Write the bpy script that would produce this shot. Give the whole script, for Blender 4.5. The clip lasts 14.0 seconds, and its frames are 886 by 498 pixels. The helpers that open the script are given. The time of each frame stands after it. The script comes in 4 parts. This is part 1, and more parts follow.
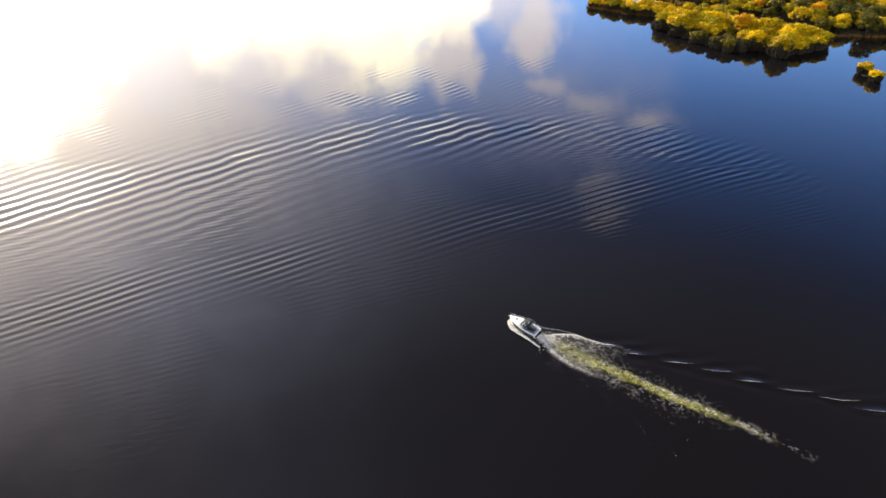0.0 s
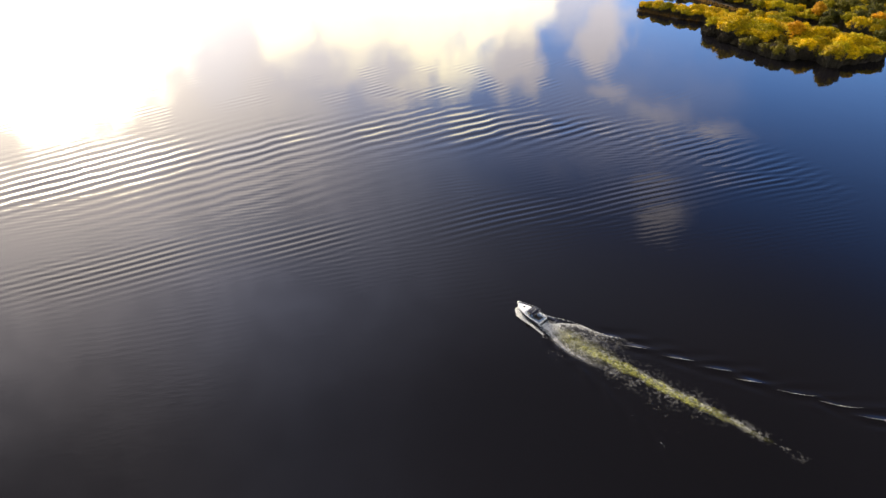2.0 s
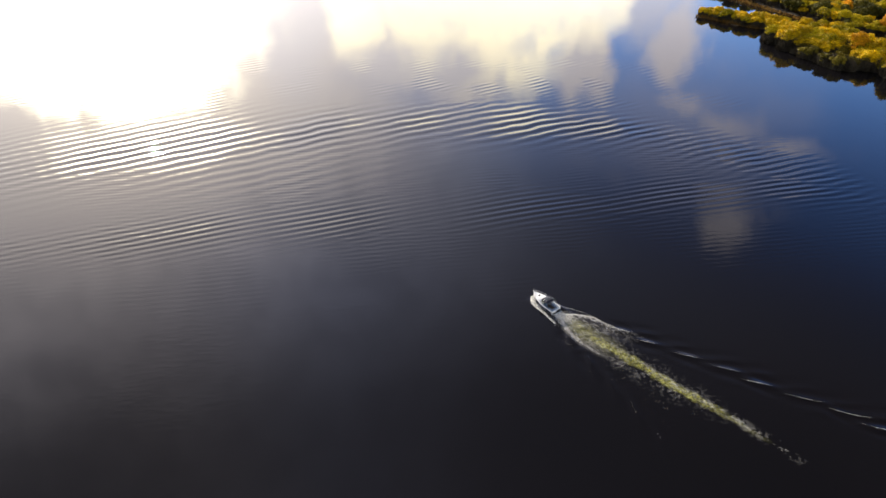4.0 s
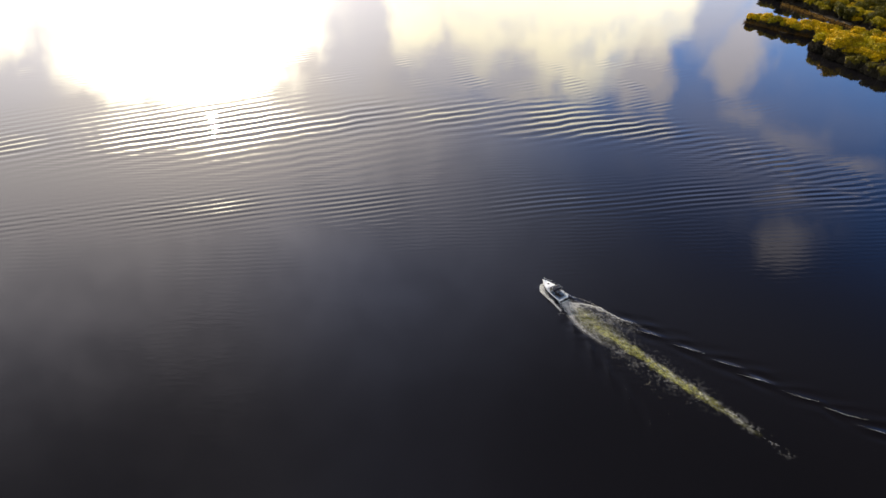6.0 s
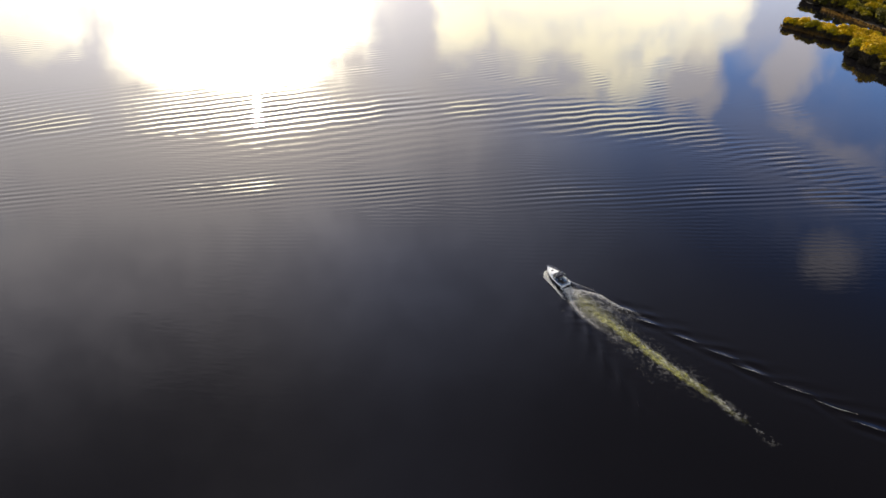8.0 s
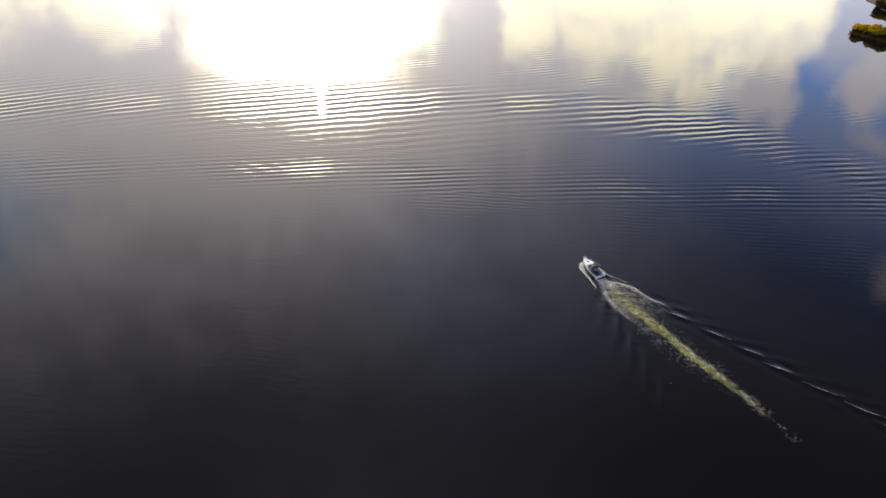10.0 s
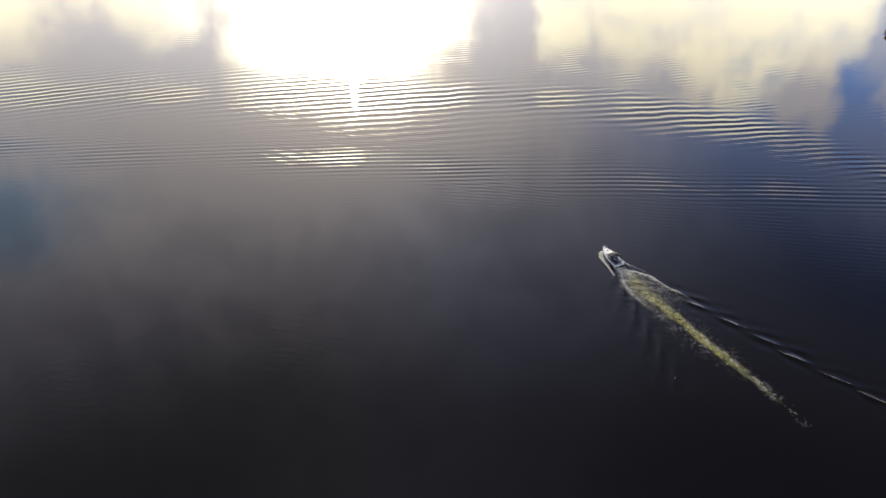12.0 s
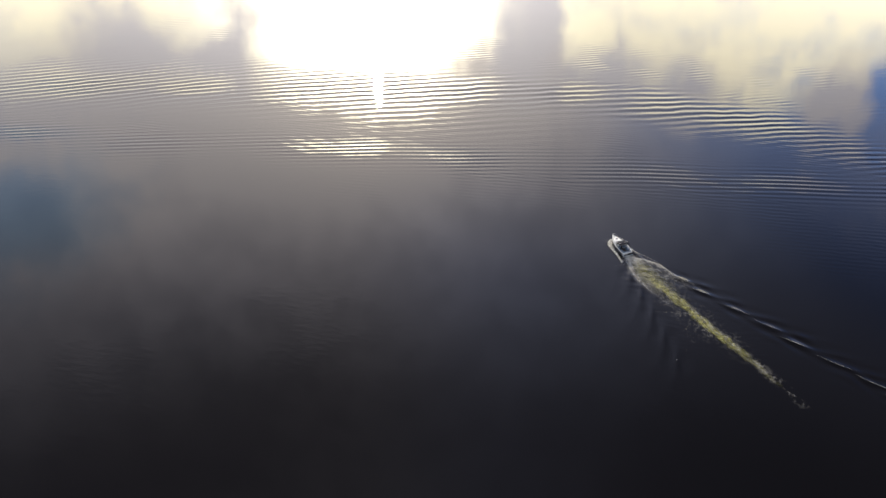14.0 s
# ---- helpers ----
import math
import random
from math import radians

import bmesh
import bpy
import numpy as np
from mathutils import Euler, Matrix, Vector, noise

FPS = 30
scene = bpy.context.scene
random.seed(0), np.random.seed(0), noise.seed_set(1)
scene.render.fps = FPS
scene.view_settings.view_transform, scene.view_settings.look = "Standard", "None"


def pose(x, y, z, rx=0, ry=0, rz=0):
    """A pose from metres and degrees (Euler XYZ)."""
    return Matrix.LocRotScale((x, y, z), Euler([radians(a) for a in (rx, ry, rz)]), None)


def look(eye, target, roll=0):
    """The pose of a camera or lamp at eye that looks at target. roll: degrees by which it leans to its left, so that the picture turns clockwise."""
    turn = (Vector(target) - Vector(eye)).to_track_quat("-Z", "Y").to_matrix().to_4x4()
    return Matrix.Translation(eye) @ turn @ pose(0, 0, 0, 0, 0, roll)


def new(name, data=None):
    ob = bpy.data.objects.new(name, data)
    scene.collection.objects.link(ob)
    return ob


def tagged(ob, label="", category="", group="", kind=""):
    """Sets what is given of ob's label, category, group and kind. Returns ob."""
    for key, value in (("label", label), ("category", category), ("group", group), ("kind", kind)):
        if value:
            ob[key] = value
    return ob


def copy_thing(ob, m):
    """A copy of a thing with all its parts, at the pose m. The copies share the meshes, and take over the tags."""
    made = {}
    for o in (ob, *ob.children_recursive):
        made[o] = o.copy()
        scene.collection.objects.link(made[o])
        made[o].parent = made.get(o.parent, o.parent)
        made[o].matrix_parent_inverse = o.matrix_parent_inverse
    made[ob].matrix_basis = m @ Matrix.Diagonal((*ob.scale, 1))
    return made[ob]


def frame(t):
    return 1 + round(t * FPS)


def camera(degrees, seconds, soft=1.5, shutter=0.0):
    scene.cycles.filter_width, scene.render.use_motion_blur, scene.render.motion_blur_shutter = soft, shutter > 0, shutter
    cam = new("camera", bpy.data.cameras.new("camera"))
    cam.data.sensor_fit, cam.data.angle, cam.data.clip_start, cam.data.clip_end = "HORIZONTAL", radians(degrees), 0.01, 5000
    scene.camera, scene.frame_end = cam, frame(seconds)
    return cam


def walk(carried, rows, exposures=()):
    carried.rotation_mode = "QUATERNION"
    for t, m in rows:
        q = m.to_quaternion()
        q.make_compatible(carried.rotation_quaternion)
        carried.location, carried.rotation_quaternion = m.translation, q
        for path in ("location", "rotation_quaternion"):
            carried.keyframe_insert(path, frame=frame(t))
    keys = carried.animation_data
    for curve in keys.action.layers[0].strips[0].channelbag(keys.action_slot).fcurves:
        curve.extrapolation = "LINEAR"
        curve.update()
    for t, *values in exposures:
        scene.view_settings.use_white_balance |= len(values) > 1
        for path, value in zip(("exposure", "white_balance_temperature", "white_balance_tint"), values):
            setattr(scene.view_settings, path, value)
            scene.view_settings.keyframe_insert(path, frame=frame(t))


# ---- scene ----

# ================= camera and its way =================
cam = camera(66.0, 14.0)
# seconds, x, y, z, yaw, pitch, roll
WAY = [
    (0.0, -24.50, 25.38, 100.40, -16.05, -33.66, 0.96),
    (0.5, -22.53, 23.24, 100.38, -15.40, -33.66, 1.04),
    (1.0, -20.66, 21.14, 100.36, -14.39, -33.65, 1.13),
    (1.5, -18.98, 19.13, 100.33, -12.67, -33.64, 1.23),
    (2.0, -17.26, 17.11, 100.29, -10.85, -33.64, 1.34),
    (2.5, -15.45, 15.10, 100.24, -9.12, -33.64, 1.45),
    (3.0, -13.62, 13.16, 100.20, -7.48, -33.64, 1.55),
    (5.5, -3.66, 3.63, 99.99, -1.96, -33.58, 2.02),
    (6.0, -1.85, 1.81, 99.94, -0.41, -33.58, 2.12),
    (6.5, -0.00, 0.00, 99.87, 1.04, -33.61, 2.21),
    (7.0, 2.05, -1.77, 99.82, 1.86, -33.62, 2.30),
    (7.5, 4.15, -3.49, 99.80, 2.30, -33.62, 2.36),
    (8.0, 5.77, -5.17, 99.78, 3.35, -33.63, 2.38),
    (10.5, 11.55, -13.31, 99.76, 9.85, -33.75, 2.17),
    (11.0, 12.33, -14.87, 99.78, 10.51, -33.76, 2.03),
    (11.5, 12.94, -16.40, 99.81, 11.15, -33.76, 1.88),
    (12.0, 13.61, -17.95, 99.83, 11.86, -33.77, 1.75),
    (12.5, 14.40, -19.50, 99.84, 12.64, -33.78, 1.65),
    (13.0, 15.28, -21.06, 99.84, 13.44, -33.79, 1.56),
    (13.5, 16.29, -22.60, 99.85, 14.08, -33.80, 1.50),
    (14.0, 17.61, -24.15, 99.86, 14.09, -33.81, 1.43),
]
walk(cam, [(t, pose(x, y, z, 90 + p, 0, w) @ pose(0, 0, 0, 0, 0, r)) for t, x, y, z, w, p, r in WAY],
     exposures=[(0.0, 0.84, 7000, 13), (3.0, 0.50, 6850, 13), (6.5, 0.15, 6650, 12), (8.0, 0.08, 6650, 12), (11.0, -0.05, 6650, 12), (14.0, -0.13, 6650, 12)])

# ================= sky, clouds, sun =================
SUN_AZ, SUN_EL = 20.2, 17.2        # degrees left of +y, degrees up
sun_dir = Vector((-math.sin(radians(SUN_AZ)) * math.cos(radians(SUN_EL)),
                  math.cos(radians(SUN_AZ)) * math.cos(radians(SUN_EL)), math.sin(radians(SUN_EL))))
sun_data = bpy.data.lights.new("sun", "SUN")
sun_data.energy, sun_data.angle, sun_data.color = 5.0, radians(0.6), (1.0, 0.92, 0.78)
sun = new("sun", sun_data)
sun.matrix_world = look(sun_dir * 900, (0, 0, 0))


class Graph:
    """Short forms for making shader nodes."""

    def __init__(self, tree):
        self.tree = tree
        tree.nodes.clear()

    def node(self, kind, **settings):
        n = self.tree.nodes.new(kind)
        for key, value in settings.items():
            setattr(n, key, value)
        return n

    def put(self, socket, value):
        if isinstance(value, bpy.types.NodeSocket):
            self.tree.links.new(value, socket)
        else:
            socket.default_value = value

    def math(self, op, a, b=0.0, c=0.0):
        n = self.node("ShaderNodeMath", operation=op)
        for i, v in enumerate((a, b, c)):
            self.put(n.inputs[i], v)
        return n.outputs[0]

    def ramp(self, v, a, b, c=0.0, d=1.0, smooth=True):
        n = self.node("ShaderNodeMapRange", interpolation_type="SMOOTHSTEP" if smooth else "LINEAR")
        for i, x in enumerate((v, a, b, c, d)):
            self.put(n.inputs[i], x)
        return n.outputs[0]

    def noise(self, vec, scale, detail=3.0, rough=0.5, distortion=0.0):
        n = self.node("ShaderNodeTexNoise")
        if vec is not None:
            self.put(n.inputs["Vector"], vec)
        for key, x in (("Scale", scale), ("Detail", detail), ("Roughness", rough), ("Distortion", distortion)):
            n.inputs[key].default_value = x
        return n.outputs["Fac"]

    def mix(self, f, a, b, blend="MIX"):
        n = self.node("ShaderNodeMix", data_type="RGBA", blend_type=blend)
        self.put(n.inputs[0], f)
        for i, v in ((6, a), (7, b)):
            self.put(n.inputs[i], v if isinstance(v, bpy.types.NodeSocket) else (*v[:3], 1.0))
        return n.outputs[2]

    def xyz(self, vec):
        n = self.node("ShaderNodeSeparateXYZ")
        self.put(n.inputs[0], vec)
        return n.outputs

    def vec(self, x, y, z):
        n = self.node("ShaderNodeCombineXYZ")
        for i, v in enumerate((x, y, z)):
            self.put(n.inputs[i], v)
        return n.outputs[0]


def build_sky():
    world = bpy.data.worlds.new("sky")
    scene.world = world
    world.use_nodes = True
    g = Graph(world.node_tree)
    way = g.node("ShaderNodeTexCoord").outputs["Generated"]
    x, y, z = g.xyz(way)
    deg = 180 / math.pi
    az = g.math("MULTIPLY", g.math("ARCTAN2", g.math("MULTIPLY", x, -1.0), y), deg)
    el = g.math("MULTIPLY", g.math("ARCSINE", z), deg)
    # billows: wander the places by coarse and fine noise
    n1 = g.noise(way, 9.0, 8.0, 0.62)
    off = g.node("ShaderNodeVectorMath", operation="ADD")
    g.put(off.inputs[0], way)
    off.inputs[1].default_value = (3.1, 7.7, 1.9)
    n2 = g.noise(off.outputs[0], 9.0, 8.0, 0.62)
    n3 = g.noise(off.outputs[0], 16.0, 8.0, 0.6)
    azw = g.math("MULTIPLY_ADD", g.math("SUBTRACT", n1, 0.5), 6.5, az)
    elw = g.math("MULTIPLY_ADD", g.math("SUBTRACT", n2, 0.5), 6.0, el)

    def blob(a, e, ra, re, inner=0.45, outer=1.2):
        u = g.math("DIVIDE", g.math("SUBTRACT", azw, a), ra)
        v = g.math("DIVIDE", g.math("SUBTRACT", elw, e), re)
        q = g.math("SQRT", g.math("ADD", g.math("MULTIPLY", u, u), g.math("MULTIPLY", v, v)))
        q = g.math("MULTIPLY_ADD", g.math("SUBTRACT", n3, 0.5), 0.9, q)
        return g.ramp(q, inner, outer, 1.0, 0.0)

    def union(blobs, inner=0.45, outer=1.2):
        m = 0.0
        for b in blobs:
            m = g.math("MAXIMUM", m, blob(*b, inner, outer))
        return m

    # clear sky
    clear = g.node("ShaderNodeTexSky", sky_type="NISHITA", sun_disc=False)
    clear.sun_elevation, clear.sun_rotation = radians(SUN_EL), radians(-SUN_AZ)
    clear.air_density, clear.dust_density, clear.ozone_density = 1.0, 0.3, 3.0
    deep = g.node("ShaderNodeHueSaturation")
    deep.inputs["Hue"].default_value, deep.inputs["Saturation"].default_value, deep.inputs["Value"].default_value = 0.519, 1.27, 1.0
    g.put(deep.inputs["Color"], clear.outputs[0])
    g.put(deep.inputs["Value"], g.ramp(el, 10.0, 37.0, 2.6, 0.30))
    sky_bg = g.node("ShaderNodeBackground")
    g.put(sky_bg.inputs["Color"], deep.outputs[0])
    sky_bg.inputs["Strength"].default_value = 0.15

    # thin high overcast, clearer towards the horizon
    high_bg = g.node("ShaderNodeBackground")
    high_bg.inputs["Color"].default_value = (0.78, 0.92, 1.42, 1.0)
    g.put(high_bg.inputs["Strength"], g.math("MULTIPLY", g.ramp(el, 27.0, 46.0, 0.30, 0.075), g.ramp(az, -48.0, -18.0, 0.42, 1.2)))
    mix0 = g.node("ShaderNodeMixShader")
    # the blue reaches higher on the side away from the sun
    lift = g.ramp(az, -24.0, 4.0, 5.0, 0.0)
    g.put(mix0.inputs[0], g.ramp(g.math("SUBTRACT", el, lift), 21.0, 34.0, 0.0, 0.92))
    g.put(mix0.inputs[1], sky_bg.outputs[0])
    g.put(mix0.inputs[2], high_bg.outputs[0])

    # unseen broken white cloud, added outside the view as neutral fill light
    rear_fill_bg = g.node("ShaderNodeBackground")
    rear_fill_bg.inputs["Color"].default_value = (1.0, 0.98, 0.95, 1.0)
    rear_fill_bg.inputs["Strength"].default_value = 0.6
    away = g.math("MULTIPLY", g.ramp(g.math("ABSOLUTE", az), 58.0, 85.0), g.ramp(n1, 0.36, 0.56, 0.25, 0.95))
    mix_rear = g.node("ShaderNodeMixShader")
    g.put(mix_rear.inputs[0], away)
    g.put(mix_rear.inputs[1], mix0.outputs[0])
    g.put(mix_rear.inputs[2], rear_fill_bg.outputs[0])

    # angle from the sun
    dot = g.node("ShaderNodeVectorMath", operation="DOT_PRODUCT")
    g.put(dot.inputs[0], way)
    dot.inputs[1].default_value = sun_dir
    ang = g.math("MULTIPLY", g.math("ARCCOSINE", dot.outputs["Value"]), deg)
    glow = g.math("EXPONENT", g.math("MULTIPLY", g.math("POWER", g.math("DIVIDE", ang, 8.0), 2.0), -1.0))
    halo = g.math("EXPONENT", g.math("MULTIPLY", g.math("DIVIDE", ang, 16.0), -1.0))

    # thin grey veil round the sun's side of the sky
    daz = g.math("DIVIDE", g.math("SUBTRACT", azw, SUN_AZ + 1.0), g.ramp(azw, SUN_AZ - 4.0, SUN_AZ + 6.0, 28.3, 38.0))
    side = g.math("EXPONENT", g.math("MULTIPLY", g.math("POWER", g.math("ABSOLUTE", daz), 3.0), -1.0))
    high = g.ramp(el, 22.0, 50.0, 1.04, 0.12)
    veil = g.math("MULTIPLY", g.math("MULTIPLY", side, high), g.ramp(n3, 0.3, 0.7, 0.86, 1.06))
    veil = g.math("MULTIPLY", veil, g.math("MULTIPLY_ADD", blob(2, 33, 11, 8, 0.1, 1.5), -0.24, 1.0))
    # a clear gap in it far along the shore
    veil = g.math("MULTIPLY", veil, g.math("MULTIPLY_ADD", blob(51, 27, 9, 5, 0.1, 1.3), -0.22, 1.0))
    veil = g.math("MULTIPLY", veil, g.math("MULTIPLY_ADD", blob(44, 46, 20, 12, 0.1, 1.4), -0.4, 1.0))
    veil_bg = g.node("ShaderNodeBackground")
    g.put(veil_bg.inputs["Color"], g.mix(g.ramp(el, 23.0, 38.0), g.mix(g.ramp(az, -15.0, 4.0), (0.78, 0.88, 1.16), (1.0, 0.955, 0.955)), g.mix(g.ramp(az, 2.0, 28.0), (0.79, 0.88, 1.24), (0.975, 0.94, 1.03))))
    veil_shade = veil_bg.inputs["Color"].links[0].from_socket
    g.put(veil_bg.inputs["Color"], g.mix(blob(51, 27, 9, 5.5, 0.1, 1.3), veil_shade, (0.66, 0.92, 1.20)))
    aureole = g.math("EXPONENT", g.math("MULTIPLY", g.math("DIVIDE", ang, 7.0), -1.0))
    veil_tint = veil_bg.inputs["Color"].links[0].from_socket
    g.put(veil_bg.inputs["Color"], g.mix(g.math("MULTIPLY", aureole, 1.2), veil_tint, (1.0, 0.87, 0.66)))
    g.put(veil_bg.inputs["Strength"], g.math("MULTIPLY_ADD", aureole, 6.0, 2.45))
    mix1 = g.node("ShaderNodeMixShader")
    g.put(mix1.inputs[0], g.math("MINIMUM", g.math("MULTIPLY", veil, 1.15), 0.96))
    g.put(mix1.inputs[1], mix_rear.outputs[0])
    g.put(mix1.inputs[2], veil_bg.outputs[0])

    # grey cloud bases
    grey = union([(36, 16.0, 8.5, 4.6), (47, 19.6, 3.2, 1.8), (-0.8, 17.5, 4.4, 3.4), (-6.6, 18.4, 4.6, 3.4), (-16.4, 17.6, 2.8, 4.2), (7.4, 15, 4, 7)], 0.5, 1.15)
    grey_bg = g.node("ShaderNodeBackground")
    g.put(grey_bg.inputs["Color"], g.mix(g.ramp(az, -24.0, -12.0), (1.0, 0.90, 0.82), (0.985, 0.95, 0.96)))
    g.put(grey_bg.inputs["Strength"], g.math("MULTIPLY_ADD", halo, 3.4, 1.8))
    mix2 = g.node("ShaderNodeMixShader")
    cover = g.math("MULTIPLY", grey, 0.85)
    # single small clouds off to the side, thick and thin
    for share, *place in ((0.74, -23.7, 15.2, 2.9, 4.6, 0.35, 1.15), (0.5, -24.9, 19.9, 3.2, 1.3, 0.2, 1.2), (0.72, -18.4, 19.0, 1.7, 3.0, 0.3, 1.2),
                          (0.6, -20.2, 10.0, 4.4, 7.2, 0.4, 1.15), (0.48, -28.8, 20.6, 3.6, 1.7, 0.0, 1.3), (0.50, -33.6, 22.3, 3.4, 1.6, 0.0, 1.3),
                          (0.36, -31.1, 27.6, 2.6, 2.3, 0.1, 1.3), (0.8, 50.5, 22.0, 3.2, 1.9, 0.0, 1.4), (0.05, 54, 36, 8, 6, 0.0, 1.4), (0.22, -25, 21.5, 10, 6, 0.0, 1.5)):
        cover = g.math("MAXIMUM", cover, g.math("MULTIPLY", blob(*place), share))
    g.put(mix2.inputs[0], cover)
    g.put(mix2.inputs[1], mix1.outputs[0])
    g.put(mix2.inputs[2], grey_bg.outputs[0])

    # sunlit clouds, mottled by their own shade, with a grey cleft beside the sun
    lit = union([(46.5, 9.0, 8.5, 8.8), (35.5, 9.0, 7.5, 7.2), (20.0, 12.3, 11.6, 9.7), (2.6, 13.0, 2.9, 6.3), (-3.4, 10.5, 6, 8.4), (-8.4, 11.5, 5, 8.8), (-11.6, 12.0, 4.8, 9.9), (-15.4, 8.5, 4.4, 8.8)], 0.62, 1.10)
    leaning = g.math("MULTIPLY_ADD", g.math("SUBTRACT", elw, 16.0), 0.45, azw)
    cleft_u = g.math("DIVIDE", g.math("SUBTRACT", leaning, 7.2), g.ramp(el, 12.0, 20.0, 2.9, 1.7))
    cleft = g.math("MULTIPLY_ADD", g.ramp(g.math("ABSOLUTE", cleft_u), 0.1, 1.2, 1.0, 0.0), -0.52, 1.0)
    mottle = g.ramp(n3, 0.36, 0.58, 0.62, 1.0)
    near_sun = g.math("MINIMUM", g.math("MULTIPLY", glow, 1.6), 1.0)
    mottle = g.math("MAXIMUM", mottle, near_sun)
    lit = g.math("MULTIPLY", g.math("MULTIPLY", lit, cleft), mottle)
    lit_bg = g.node("ShaderNodeBackground")
    lit_bg.inputs["Color"].default_value = (1.0, 0.925, 0.68, 1.0)
    g.put(lit_bg.inputs["Strength"], g.math("ADD", g.math("MULTIPLY_ADD", halo, 3.0, 4.1), g.math("MULTIPLY", glow, 34.0)))
    mix3 = g.node("ShaderNodeMixShader")
    g.put(mix3.inputs[0], g.math("MULTIPLY", lit, 0.95))
    g.put(mix3.inputs[1], mix2.outputs[0])
    g.put(mix3.inputs[2], lit_bg.outputs[0])
    out = g.node("ShaderNodeOutputWorld")
    g.put(out.inputs[0], mix3.outputs[0])


build_sky()

# ================= materials =================


def material(name, build):
    m = bpy.data.materials.new(name)
    m.use_nodes = True
    g = Graph(m.node_tree)
    out = g.node("ShaderNodeOutputMaterial")
    g.put(out.inputs[0], build(g))
    return m


def coords(g):
    return g.node("ShaderNodeTexCoord").outputs["Object"]


def principled(g, color, rough=0.5, metal=0.0, normal=None, **more):
    n = g.node("ShaderNodeBsdfPrincipled")
    g.put(n.inputs["Base Color"], color if isinstance(color, bpy.types.NodeSocket) else (*color, 1.0))
    g.put(n.inputs["Roughness"], rough)
    n.inputs["Metallic"].default_value = metal
    if normal is not None:
        g.put(n.inputs["Normal"], normal)
    for key, v in more.items():
        g.put(n.inputs[key.replace("_", " ")], v)
    return n.outputs[0]


def bump(g, height, strength, distance):
    n = g.node("ShaderNodeBump")
    n.inputs["Strength"].default_value, n.inputs["Distance"].default_value = strength, distance
    g.put(n.inputs["Height"], height)
    return n.outputs[0]


def worn(name, color, rough, metal=0.0, vary=0.12, scale=6.0, relief=0.01, **more):
    """A surface with coarse and fine variation of colour and gloss."""
    def build(g):
        c = coords(g)
        coarse, fine = g.noise(c, scale, 4.0, 0.6), g.noise(c, scale * 11, 3.0, 0.6)
        v = g.math("MULTIPLY_ADD", fine, 0.35, g.math("MULTIPLY", coarse, 0.65))
        dark = tuple(k * (1 - 2 * vary) for k in color)
        light = tuple(min(1.0, k * (1 + vary)) for k in color)
        col = g.mix(g.ramp(v, 0.3, 0.7), dark, light)
        r = g.ramp(coarse, 0.2, 0.8, max(0.02, rough - 0.1), min(1.0, rough + 0.12))
        return principled(g, col, r, metal, bump(g, fine, 0.3, relief), **more)
    return material(name, build)


def water_surface(g):
    c = coords(g)
    body = g.mix(g.noise(c, 0.02, 3.0), (0.0042, 0.0042, 0.0054), (0.0060, 0.0052, 0.0060))
    # cat's-paws: small ripples that come and go over tens of metres
    paws = g.ramp(g.noise(c, 0.03, 4.0, 0.6), 0.42, 0.72)
    stretch = g.node("ShaderNodeMapping")
    stretch.inputs["Rotation"].default_value = (0, 0, radians(-22))
    stretch.inputs["Scale"].default_value = (0.35, 1.0, 1.0)
    g.put(stretch.inputs["Vector"], c)
    fine = g.noise(stretch.outputs[0], 0.9, 2.0, 0.5)
    h = g.math("MULTIPLY", fine, g.math("MULTIPLY_ADD", paws, 0.8, 0.2))
    return principled(g, body, 0.018, 0.0, bump(g, h, 0.5, 0.034), IOR=1.333)


def foliage(name, dark, light, through_share=0.15):
    def build(g):
        geo = g.node("ShaderNodeNewGeometry").outputs["Random Per Island"]
        ob = g.node("ShaderNodeObjectInfo").outputs["Random"]
        patch = g.noise(coords(g), 0.6, 3.0, 0.6)
        v = g.math("ADD", g.math("MULTIPLY", geo, 0.45), g.math("ADD", g.math("MULTIPLY", patch, 0.55), g.math("MULTIPLY_ADD", ob, 0.3, -0.15)))
        col = g.mix(g.ramp(v, 0.2, 0.9), dark, light)
        face = principled(g, col, 0.65, Specular_IOR_Level=0.12)
        back = g.node("ShaderNodeBsdfTranslucent")
        g.put(back.inputs["Color"], col)
        m = g.node("ShaderNodeMixShader")
        m.inputs[0].default_value = through_share
        g.put(m.inputs[1], face)
        g.put(m.inputs[2], back.outputs[0])
        return m.outputs[0]
    return material(name, build)


